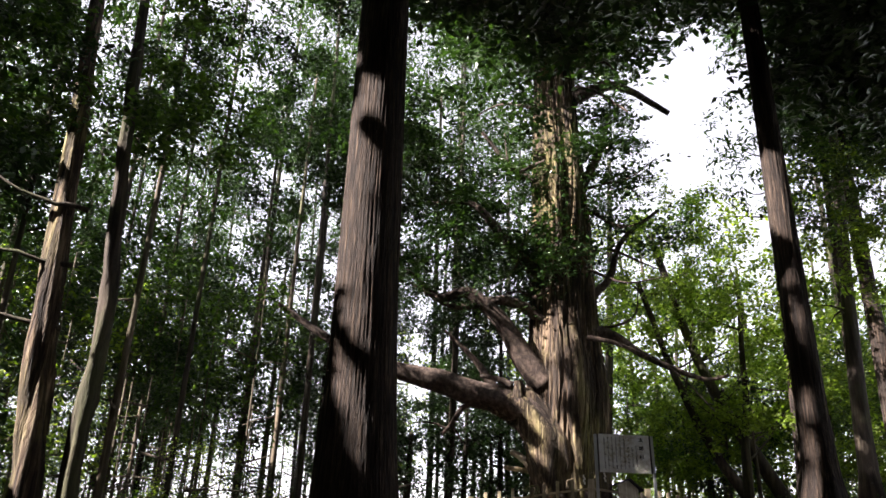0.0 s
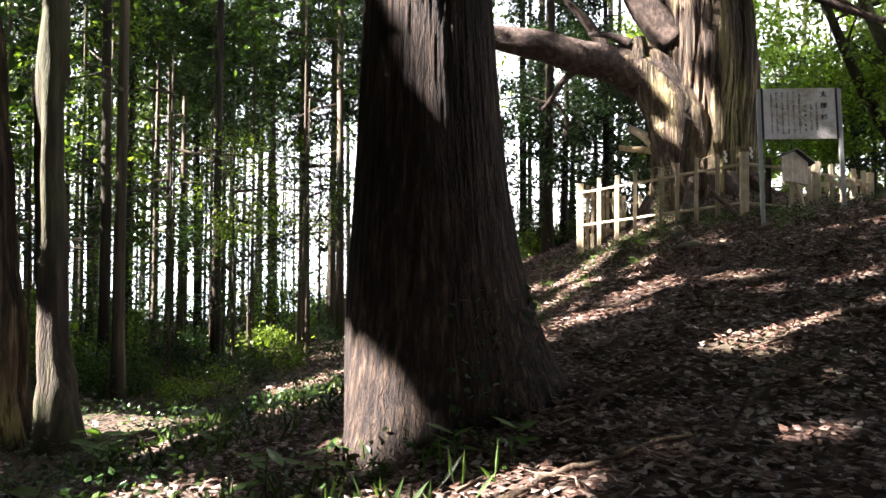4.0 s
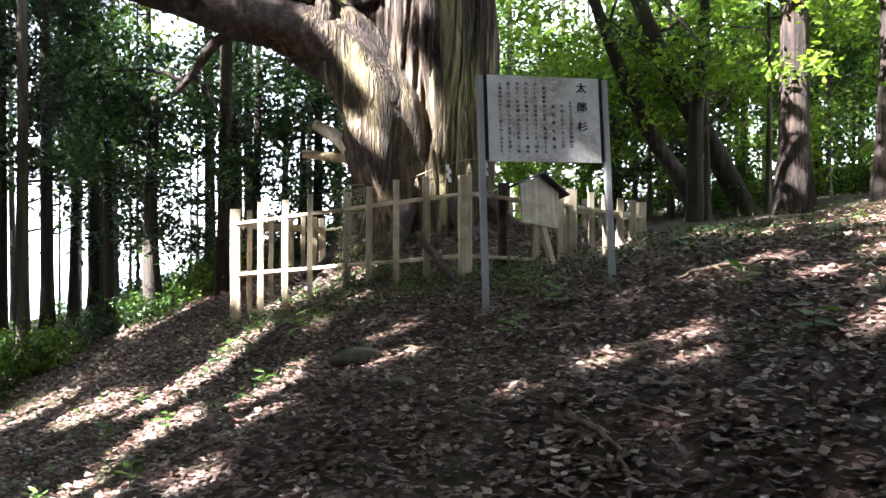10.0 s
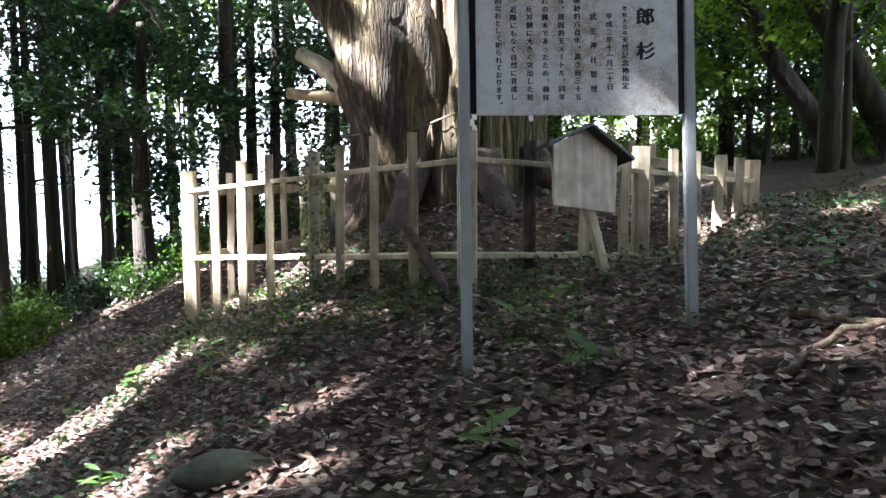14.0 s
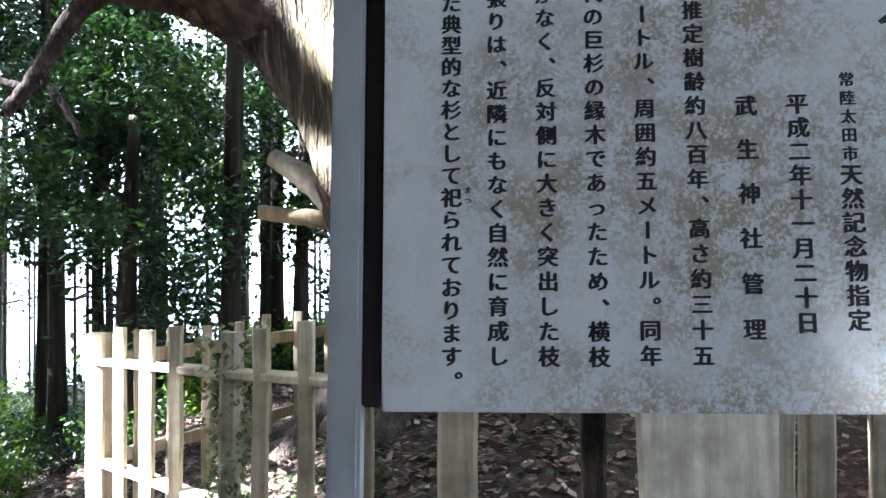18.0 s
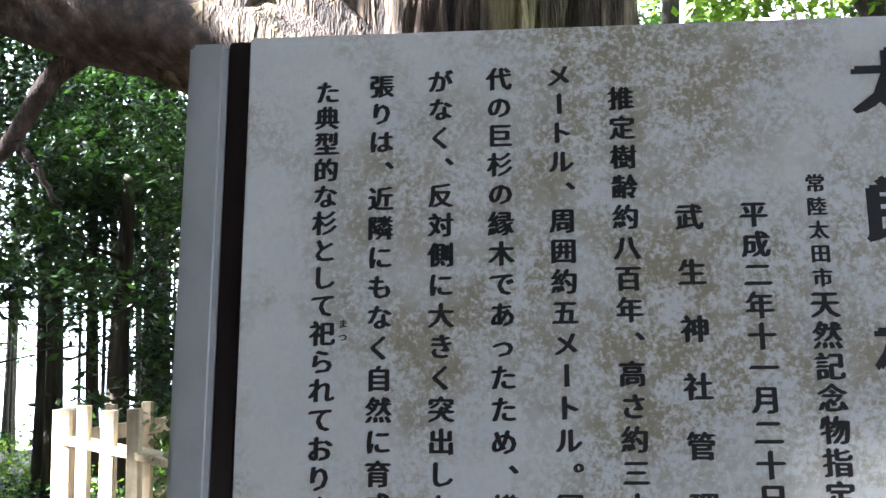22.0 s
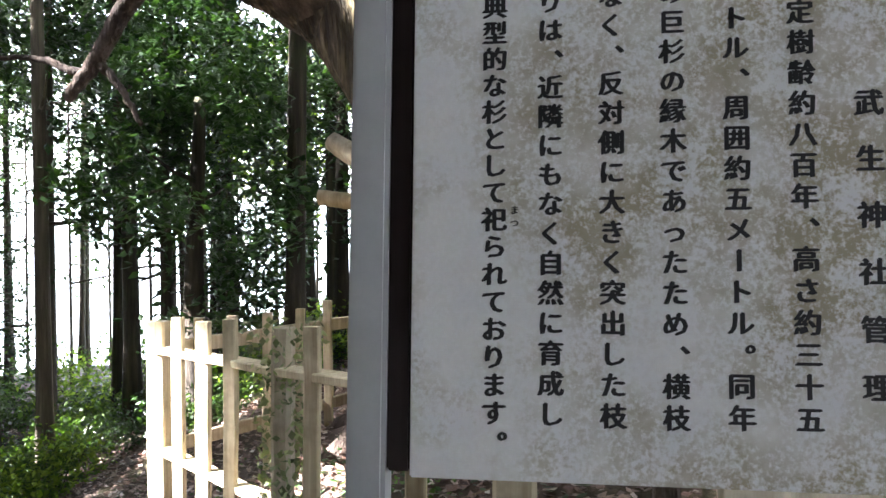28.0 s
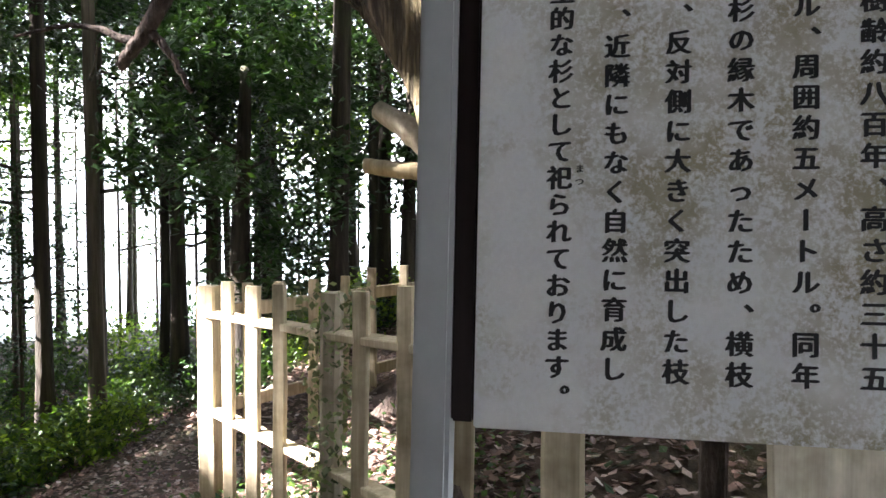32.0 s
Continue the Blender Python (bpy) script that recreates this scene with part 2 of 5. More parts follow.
# ---- builders ----
def mesh_object(name, verts, faces, mat, parent=None, smooth=False, label="", kind=""):
    me = bpy.data.meshes.new(name)
    me.from_pydata(verts, [], faces)
    me.materials.append(mat)
    if smooth:
        me.polygons.foreach_set("use_smooth", np.ones(len(me.polygons), bool))
    me.update()
    ob = new(name, me)
    if parent:
        ob.parent = parent
    return tagged(ob, label, "", "", kind)


def part(name, bm, mat, parent=None, label="", smooth=False):
    me = bpy.data.meshes.new(name)
    bm.to_mesh(me)
    bm.free()
    me.materials.append(mat)
    if smooth:
        me.polygons.foreach_set("use_smooth", np.ones(len(me.polygons), bool))
    ob = new(name, me)
    if parent:
        ob.parent = parent
    return tagged(ob, label)


def thing(name, place, label, category, group="", turn=0.0):
    ob = new(name)
    ob.matrix_basis = pose(*place, 0, 0, turn)
    ob.empty_display_size = 0.1
    return tagged(ob, label, category, group)


def beam(a, b, w, d, bevel=0.004, wobble=0.0, seed=0, cuts=4):
    """A rough-sawn bar from a to b with a rectangular section."""
    rng = random.Random(seed)
    a, b = Vector(a), Vector(b)
    axis = (b - a).normalized()
    side = axis.cross(Vector((0, 1, 0))).normalized() if abs(axis.y) < 0.9 else axis.cross(Vector((0, 0, 1))).normalized()
    up = side.cross(axis).normalized()
    bm = bmesh.new()
    rings = []
    for k in range(cuts + 1):
        f = k / cuts
        c = a.lerp(b, f) + side * rng.uniform(-wobble, wobble) + up * rng.uniform(-wobble, wobble)
        hw, hd = w / 2 * (1 + rng.uniform(-1, 1) * wobble * 6), d / 2 * (1 + rng.uniform(-1, 1) * wobble * 6)
        c1, c2 = min(bevel, hw * 0.4), min(bevel, hd * 0.4)
        pts = [(-hw + c1, -hd), (hw - c1, -hd), (hw, -hd + c2), (hw, hd - c2), (hw - c1, hd), (-hw + c1, hd), (-hw, hd - c2), (-hw, -hd + c2)]
        rings.append([bm.verts.new(c + side * x + up * y) for x, y in pts])
    for r0, r1 in zip(rings, rings[1:]):
        for k in range(8):
            bm.faces.new((r0[k], r0[(k + 1) % 8], r1[(k + 1) % 8], r1[k]))
    bm.faces.new(rings[0][::-1])
    bm.faces.new(rings[-1])
    return bm


def tube(path, radii, sides=10, lobes=0.0, seed=0):
    """Vertices and faces of a tapering limb along a list of points."""
    path = [Vector(p) for p in path]
    verts, faces = [], []
    ref = Vector((1, 0, 0))
    run = 0.0
    for k, p in enumerate(path):
        run += (p - path[k - 1]).length if k else 0.0
        d = (path[min(k + 1, len(path) - 1)] - path[max(k - 1, 0)]).normalized()
        if abs(d.dot(ref)) > 0.95:
            ref = Vector((0, 1, 0))
        u = (ref - d * ref.dot(d)).normalized()
        w = d.cross(u)
        ref = u
        for s in range(sides):
            a = 2 * math.pi * s / sides
            r = radii[k] * (1 + lobes * noise.noise((math.cos(a) * 1.7 + seed, math.sin(a) * 1.7, run * 1.1 + seed)))
            verts.append(tuple(p + u * math.cos(a) * r + w * math.sin(a) * r))
    for k in range(len(path) - 1):
        for s in range(sides):
            s2 = (s + 1) % sides
            faces.append((k * sides + s, k * sides + s2, (k + 1) * sides + s2, (k + 1) * sides + s))
    faces.append(tuple(range(sides))[::-1])
    faces.append(tuple((len(path) - 1) * sides + s for s in range(sides)))
    return verts, faces


def bend(points, steps=6, jitter=0.0, seed=0):
    """A smooth run through the points (Catmull-Rom), with some waver."""
    rng = random.Random(seed)
    p = [Vector(q) for q in points]
    p = [p[0] * 2 - p[1], *p, p[-1] * 2 - p[-2]]
    out = []
    for i in range(1, len(p) - 2):
        for k in range(steps):
            t = k / steps
            a, b, c, d = p[i - 1], p[i], p[i + 1], p[i + 2]
            v = 0.5 * (2 * b + (c - a) * t + (2 * a - 5 * b + 4 * c - d) * t * t + (3 * b - a - 3 * c + d) * t ** 3)
            out.append(v + Vector([rng.uniform(-jitter, jitter) for _ in range(3)]))
    out.append(p[-2])
    return out


def merge(pieces):
    verts, faces = [], []
    for v, f in pieces:
        o = len(verts)
        verts += v
        faces += [tuple(i + o for i in q) for q in f]
    return verts, faces


def leaves(places, size, rng, droop=0.3, slim=0.45, spread=1.0):
    """Folded leaves (two quads each) about the given places, an (n, 3) array."""
    n = len(places)
    yaw = rng.uniform(0, 2 * math.pi, n)
    tilt = rng.normal(-droop, 0.5 * spread, n)
    roll = rng.normal(0, 0.6 * spread, n)
    s = size * rng.uniform(0.6, 1.3, n)
    d = np.stack([np.cos(yaw) * np.cos(tilt), np.sin(yaw) * np.cos(tilt), np.sin(tilt)], 1)
    side = np.stack([-np.sin(yaw), np.cos(yaw), np.zeros(n)], 1)
    up = np.cross(d, side)
    w = side * np.cos(roll)[:, None] + up * np.sin(roll)[:, None]
    nrm = np.cross(w, d)
    L, W = s[:, None], s[:, None] * slim
    base, tip = places, places + d * L
    mid = places + d * L * 0.5 - nrm * L * 0.06
    a, b = places + d * L * 0.45 + w * W * 0.5 + nrm * L * 0.05, places + d * L * 0.45 - w * W * 0.5 + nrm * L * 0.05
    verts = np.stack([base, a, tip, b, mid], 1).reshape(-1, 3)
    return verts, leaf_faces(n)


def leaf_faces(n):
    k = np.arange(n)[:, None] * 5
    return np.concatenate([k + [[0, 4, 2, 1]], k + [[0, 3, 2, 4]]], 1).reshape(-1, 4)


def stuff_mesh(name, verts, faces, mat):
    me = bpy.data.meshes.new(name)
    nf = len(faces)
    me.vertices.add(len(verts))
    me.vertices.foreach_set("co", np.asarray(verts, np.float32).ravel())
    me.loops.add(nf * 4)
    me.loops.foreach_set("vertex_index", np.asarray(faces, np.int32).ravel())
    me.polygons.add(nf)
    me.polygons.foreach_set("loop_start", np.arange(nf, dtype=np.int32) * 4)
    me.materials.append(mat)
    me.update(calc_edges=True)
    return me


def leaf_crown(name, verts, faces, mat):
    me = stuff_mesh(name, verts, faces, mat)
    LEAVES[me.name] = np.asarray(verts)
    return me


# ---- ground ----
def soft_min(a, b, k):
    h = np.clip(0.5 + 0.5 * (b - a) / k, 0, 1)
    return b * (1 - h) + a * h - k * h * (1 - h)


def ripple(x, y):
    """Small humps and hollows of the forest floor."""
    s = 0.05 * np.sin(x * 1.3 + 0.6 * y) * np.sin(y * 1.1 - 0.4 * x) + 0.03 * np.sin(2.7 * x + 1) * np.sin(2.3 * y)
    s += 0.014 * np.sin(6.1 * x + 2.2 * y) * np.sin(5.3 * y - 1.9 * x + 0.7) + 0.009 * np.sin(13.0 * x - 4.0 * y) * np.sin(11.0 * y + 6.0 * x)
    return s


def ground_z(x, y):
    x, y = np.asarray(x, float), np.asarray(y, float)
    slope = -1.47 + 0.2275 * x + 0.11 * y + 0.17 * np.exp(-((x - 6) ** 2 / 4 + (y - 7) ** 2 / 6))
    crest = 1.10 + 0.012 * (x - 6) + 0.012 * (y - 12) + 0.13 * np.clip(x - 7, 0, 9)
    z = soft_min(slope, crest, 0.4)
    # the bank falls away on the downhill side, to lower level ground
    edge = np.maximum(0, -(x - 3.3 - 0.12 * (y - 12)) - np.clip((9.0 - y) * 0.75, 0, 7))
    z = z - 0.13 * np.minimum(edge, 9.5) ** 1.15
    z = -soft_min(-z, 1.9 + 0 * x, 0.7)
    # beyond the wood the hillside drops to the valley
    away = np.maximum(0, np.hypot(x - 3, y - 8) - 25)
    z = z - 0.5 * np.minimum(away, 110) * away / (away + 6)
    mound = 0.32 * np.exp(-(((x - 4.3) / 1.7) ** 2 + ((y - 13.4) / 1.5) ** 2))
    # the dark hollow under the roots behind the board
    hollow = 0.34 * np.exp(-(((x - 5.1 + 0.3 * (11.9 - y)) / 0.75) ** 2 + ((y - 11.9) / 0.5) ** 2) ** 2)
    return z + mound - hollow + ripple(x, y)


def gz(x, y):
    return float(ground_z(x, y))


def spaced(lo, hi, step, far):
    core = np.arange(lo, hi + 1e-6, step)
    out = [lo]
    d = step
    while out[-1] > -far:
        d *= 1.35
        out.append(out[-1] - d)
    up = [hi]
    d = step
    while up[-1] < far:
        d *= 1.35
        up.append(up[-1] + d)
    return np.concatenate([out[:0:-1], core, up[1:]])


xs, ys = spaced(-9, 13, 0.12, 900), spaced(-6, 18, 0.12, 900)
gx, gy = np.meshgrid(xs, ys)
gzz = ground_z(gx, gy)
gv = np.stack([gx.ravel(), gy.ravel(), gzz.ravel()], 1)
ii, jj = np.meshgrid(np.arange(len(ys) - 1), np.arange(len(xs) - 1), indexing="ij")
q = (ii * len(xs) + jj).ravel()
gf = np.stack([q, q + 1, q + 1 + len(xs), q + len(xs)], 1)
ground = new("ground", stuff_mesh("ground", gv, gf, M_GROUND))
ground.data.polygons.foreach_set("use_smooth", np.ones(len(gf), bool))
tagged(ground, "dark forest soil slope under fallen leaves, rising to a crest", "ground", "", "structure")


# pale hills across the valley; their bright haze is an added glow
M_HAZE_GLOW = bpy.data.materials.new("distant_haze_glow")
M_HAZE_GLOW.use_nodes = True
hn = M_HAZE_GLOW.node_tree.nodes["Principled BSDF"]
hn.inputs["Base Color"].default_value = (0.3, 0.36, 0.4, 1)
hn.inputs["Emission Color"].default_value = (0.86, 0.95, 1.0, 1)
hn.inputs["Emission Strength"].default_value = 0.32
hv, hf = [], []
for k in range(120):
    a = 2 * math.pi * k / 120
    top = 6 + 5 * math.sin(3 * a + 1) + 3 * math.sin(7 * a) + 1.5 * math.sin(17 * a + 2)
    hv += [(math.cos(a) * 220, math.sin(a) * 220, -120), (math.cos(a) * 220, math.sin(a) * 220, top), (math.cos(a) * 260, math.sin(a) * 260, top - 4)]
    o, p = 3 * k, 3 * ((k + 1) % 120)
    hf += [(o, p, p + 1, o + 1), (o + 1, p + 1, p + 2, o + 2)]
haze = mesh_object("backdrop", hv, hf, M_HAZE_GLOW)
tagged(haze, "pale hills across the valley, glowing to stand in for bright haze", "hills", "", "structure")

# ---- crowns ----
# chosen sun patches, leaves cut out for them: x, y, z, gap radius
GROUND_FLECKS = ((4.1, 8.05, 0.36, 0.15), (4.5, 7.7, 0.42, 0.11), (3.55, 7.95, 0.24, 0.11), (2.69, 6.53, -0.13, 0.2), (1.97, 7.05, -0.24, 0.33), (1.6, 6.85, -0.34, 0.25), (1.2, 6.45, -0.5, 0.28), (0.85, 6.1, -0.62, 0.2), (3.4, 5.53, -0.14, 0.38), (3.12, 5.42, -0.2, 0.22), (3.3, 4.8, -0.24, 0.3), (2.4, 4.5, -0.43, 0.3), (2.0, 4.2, -0.52, 0.25), (5.8, 5.7, 0.61, 0.3), (0.4, 2.4, -1.1, 0.5), (-0.3, 2.6, -1.2, 0.35), (2.5, 2.0, -0.75, 0.25), (4.62, 8.1, 0.48, 0.18))
BANK_FLECKS = ((2.2, 9.75, 0.08, 0.3), (1.3, 9.9, -0.11, 0.35), (3.22, 9.95, 0.37, 0.22), (1.15, 10.95, -0.08, 0.4), (1.48, 11.3, 0.06, 0.4), (0.6, 11.6, -0.3, 0.5), (-0.2, 12.9, -0.67, 0.6), (1.9, 11.9, 0.2, 0.4), (-1.5, 3.5, -1.44, 0.4), (-2.6, 6.2, -1.6, 0.5), (-1.9, 7.6, -1.3, 0.5), (-4.0, 8.0, -1.75, 0.9), (-2.5, 10.0, -1.4, 0.7), (-1.4, 6.4, -1.2, 0.6), (-5.0, 16.0, -1.5, 1.2), (-1.5, 18.0, -1.3, 1.3), (0.6, 17.0, 0.0, 0.9), (7.6, 9.6, 1.0, 0.5), (9.0, 11.5, 1.3, 0.6))
UPRIGHT_FLECKS = ((1.87, 13.3, 0.9, 0.55), (2.15, 13.05, 1.0, 0.5), (2.5, 12.7, 1.0, 0.5), (2.75, 12.4, 1.0, 0.3), (-0.3, 8.4, 0.1, 0.3), (-0.3, 8.4, 1.0, 0.3), (-0.3, 8.4, 2.0, 0.35), (-0.3, 8.4, 3.0, 0.3), (3.5, 13.3, 3.3, 0.42), (3.8, 13.2, 2.8, 0.34), (3.45, 13.3, 4.3, 0.4), (3.4, 13.35, 5.3, 0.45), (3.75, 13.2, 2.1, 0.22), (3.3, 13.3, 9.5, 1.3), (2.0, 13.5, 4.1, 0.25), (0.6, 13.5, 4.5, 0.25), (6.25, 6.6, 1.0, 0.35), (6.2, 6.6, 6.0, 0.8), (-0.45, 3.9, 3.4, 0.36), (-0.45, 3.9, 4.6, 0.45), (-0.6, 4.0, -0.8, 0.5), (-0.35, 3.6, -0.9, 0.4), (-5.2, 6.8, 2.4, 1.0), (-5.1, 6.8, 4.2, 0.9), (-4.9, 6.8, -0.6, 0.7), (6.0, 12.1, 1.1, 0.3), (9.9, 14.6, 4.0, 0.7))
SIGN_FLECKS = ((4.5, 9.96, 1.88, 0.11), (4.56, 9.96, 1.79, 0.11), (4.36, 9.97, 2.0, 0.07))


def small_flecks():
    """Small scattered gaps over the path and its banks."""
    rg = random.Random(77)
    out = []
    # dapples on the trunks: foot of the stretch, its height, how many
    for x, y, z, h, n in ((3.6, 13.3, 2.0, 3.6, 17), (6.25, 6.6, 1.1, 3.6, 20), (-0.35, 3.85, 2.4, 3.6, 9), (9.9, 14.6, 2.0, 3.0, 8), (10.9, 14.1, 2.0, 4.0, 6)):
        for k in range(n):
            out.append((x + rg.uniform(-0.35, 0.45), y, z + rg.uniform(0, h), rg.uniform(0.04, 0.16)))
    trunks = len(out)
    while len(out) < trunks + 260:
        y = rg.uniform(0.5, 12.5)
        x = 0.36 * y + 0.9 + (rg.uniform(-3.6, 3.8) if len(out) < trunks + 150 else rg.uniform(0.8, 4.5))
        if (2.5 < x < 5.2 and 6 < y < 9.6) or (3.7 < x < 7 and y > 9.3) or (-0.2 < x < 1.5 and 3 < y < 5.2):
            continue
        out.append((x, y, soft_ground(x, y), rg.choice((0.02, 0.04, 0.06, 0.1, 0.16)) * (1.4 if x > 0.36 * y + 1 and y < 6 else 1.0)))
    return tuple(out)


def soft_ground(x, y):
    return min(-1.47 + 0.2275 * x + 0.11 * y, 1.1)


FLECKS = np.array(GROUND_FLECKS + BANK_FLECKS + UPRIGHT_FLECKS + SIGN_FLECKS + small_flecks())
LEAVES = {}          # leaf coordinates of each crown mesh, by mesh name


def lets_sun_in(places):
    """Which of the places stand between the sun and a sunlit spot."""
    way = np.array(sun_way)
    hit = np.zeros(len(places), bool)
    mid = places.mean(0)
    reach = np.sqrt(((places - mid) ** 2).sum(1).max())
    for x, y, z, r in FLECKS:
        c = mid - (x, y, z)
        if c @ c - (c @ way) ** 2 > (reach + r + 0.1) ** 2:
            continue
        d = places - (x, y, z)
        along = d @ way
        hit |= (along > 1.2) & (((d - along[:, None] * way) ** 2).sum(1) < (0.75 * r + 0.05) ** 2)
    return hit


def hang(name, mesh, parent, basis):
    """A leafy mass on a tree, with leaves cut out towards the chosen sun patches."""
    m = np.array(parent.matrix_basis @ basis)
    v = LEAVES[mesh.name]
    world = v @ m[:3, :3].T + m[:3, 3]
    gone = lets_sun_in(world.reshape(-1, 5, 3)[:, 4])
    if gone.any():
        kept = v.reshape(-1, 5, 3)[~gone].reshape(-1, 3)
        mesh = leaf_crown(name, kept, leaf_faces(len(kept) // 5), mesh.materials[0])
    o = new(name, mesh)
    o.parent = parent
    o.matrix_basis = basis
    return o


def cloud(rng, n, clusters, spot):
    """n places in clusters of the given spread about the centres."""
    c = clusters[rng.integers(0, len(clusters), n)]
    return c + rng.normal(0, 1, (n, 3)) * spot


def cedar_crown(seed, height, radius, n, size):
    rng = np.random.default_rng(seed)
    h = rng.uniform(0, 1, 62)
    r = radius * (1 - 0.75 * h) * np.sqrt(rng.uniform(0.1, 1, 62))
    a = rng.uniform(0, 2 * math.pi, 62)
    c = np.stack([np.cos(a) * r, np.sin(a) * r, h * height - 0.25 * r], 1)
    v, f = leaves(cloud(rng, n, c, np.array([0.24, 0.24, 0.13])), size, rng, 0.5, 0.35)
    return leaf_crown("crown", v, f, M_NEEDLE)


def broad_crown(seed, rx, rz, n, size, mat, knots=62, spot=0.27, slim=0.5):
    rng = np.random.default_rng(seed)
    d = rng.normal(0, 1, (knots, 3))
    d /= np.linalg.norm(d, axis=1)[:, None]
    c = d * rng.uniform(0.35, 1.0, knots)[:, None] ** 0.6 * np.array([rx, rx, rz])
    v, f = leaves(cloud(rng, n, c, np.array([spot, spot, spot * 0.7])), size, rng, 0.25, slim)
    return leaf_crown("crown", v, f, mat)


DENSE_CROWN = broad_crown(60, 3.4, 1.6, 20000, 0.22, M_DARKLEAF, 85, 0.42)
CEDAR_CROWNS = [cedar_crown(k, 10 + 2 * k, 1.8 + 0.25 * k, 2900, 0.2) for k in range(3)]
BROAD_CROWNS = [broad_crown(10 + k, 2.6 + 0.4 * k, 2.3, 5200, 0.15, (M_BROAD, M_DARKLEAF, M_BRIGHT)[k], 52, 0.21) for k in range(3)]


def straight_trunk(height, r0, r1, lean, seed, sides=9, flare=0.5, steps=12):
    rng = random.Random(seed)
    path, radii = [], []
    for k in range(steps + 1):
        f = k / steps
        path.append((lean[0] * f * height + math.sin(f * 5 + seed) * r0 * 0.25, lean[1] * f * height + math.cos(f * 4 + seed) * r0 * 0.25, f * height - 0.25))
        radii.append(r0 + (r1 - r0) * f + flare * r0 * math.exp(-f * height / 0.45))
    return tube(path, radii, sides, 0.12, seed)


def dead_stubs(height, r, seed, count, low=2.0):
    """Short bare side branches on a trunk."""
    rng = random.Random(seed)
    out = []
    for _ in range(count):
        z, a, n = rng.uniform(low, height * 0.85), rng.uniform(0, 6.28), rng.uniform(0.4, 1.5)
        d = Vector((math.cos(a), math.sin(a), rng.uniform(-0.25, 0.35)))
        out.append(tube([Vector((0, 0, z)), Vector((0, 0, z)) + d * n * 0.5, Vector((0, 0, z)) + d * n + Vector((0, 0, rng.uniform(-0.2, 0.25)))], [0.03, 0.02, 0.008], 5))
    return out


def forest_tree(x, y, height, r, seed, crown, crown_z, bark, label, group, scale=1.0, lean=(0, 0), stubs=6):
    t = thing("tree", (x, y, gz(x, y)), label, "tree", group, (seed * 47) % 360)
    v, f = merge([straight_trunk(height, r, r * 0.4, lean, seed), *dead_stubs(height, r, seed, stubs)])
    mesh_object("trunk", v, f, bark, t, True)
    hang("crown", crown, t, Matrix.Translation((lean[0] * crown_z, lean[1] * crown_z, crown_z)) @ Matrix.Diagonal((scale, scale, scale, 1)))
    return t


# plantation of tall cedars on the lower ground, and the wood all round
rng = random.Random(5)
spots = []


def clear_of(x, y, gap):
    if any((x - a) ** 2 + (y - b) ** 2 < gap * gap for a, b in spots):
        return False
    spots.append((x, y))
    return True


def in_glade(x, y):
    """The open path and the fenced tree stay free."""
    return -2.6 < x - 0.33 * y < 4.2 and -9 < y < 12 or (x - 4.2) ** 2 + (y - 13.6) ** 2 < 18


made = 0
while made < 66:
    x, y = rng.uniform(-22, 6), rng.uniform(-6, 27) if made < 42 else rng.uniform(17, 33)
    if in_glade(x, y) or x > (-4 + 0.28 * (y - 8) if y < 16 else 4.5) or not clear_of(x, y, 1.7 if y > 9 else 3.6):
        continue
    if y < 12 and x > -11.5:
        continue
    k = made % 3
    near = y > 14 and x > -5
    cz = rng.uniform(12.5, 14.5) if near else rng.uniform(8.5, 11.5)
    forest_tree(x, y, rng.uniform(16, 20), rng.uniform(0.075, 0.12) if y > 14 else rng.uniform(0.08, 0.14), made, CEDAR_CROWNS[k], cz, M_FARBARK, "tall slender cedar with a bare dark trunk", "plantation cedars", 1.0, (rng.uniform(-0.02, 0.02), rng.uniform(-0.02, 0.02)), 2)
    made += 1

made = 0
while made < 34:      # mixed wood uphill and behind the sign
    x, y = rng.uniform(5, 34), rng.uniform(2, 44)
    if in_glade(x, y) or x < 7.5 + 0.1 * y and y < 17 or not clear_of(x, y, 2.4):
        continue
    k = (2, 0, 2, 2, 0)[made % 5]
    forest_tree(x, y, rng.uniform(9, 15), rng.uniform(0.09, 0.2), 200 + made, BROAD_CROWNS[k], rng.uniform(4.5, 9.5), M_FARBARK, "slim woodland tree with a light green leafy crown", "woodland trees", rng.uniform(0.9, 1.3), (rng.uniform(-0.05, 0.05), rng.uniform(-0.05, 0.05)), 3)
    made += 1
made = 0
while made < 16:      # behind the walker, out of view, added to close off the sky
    x, y = rng.uniform(-16, 14), rng.uniform(-24, -6)
    if in_glade(x, y) or not clear_of(x, y, 3.0):
        continue
    forest_tree(x, y, rng.uniform(13, 18), rng.uniform(0.14, 0.24), 300 + made, CEDAR_CROWNS[made % 3], rng.uniform(6, 9), M_FARBARK, "unseen cedar behind the walker, added to close off the sky", "cedars behind", 1.1)
    made += 1


# understorey: leafy evergreen trees among the plantation trunks
def leafy_tree(x, y, height, r, seed, crown, crown_z, label, group, scale, lean=(0, 0)):
    return forest_tree(x, y, height, r, seed, crown, crown_z, M_SMOOTH, label, group, scale, lean, 4)


made = 0
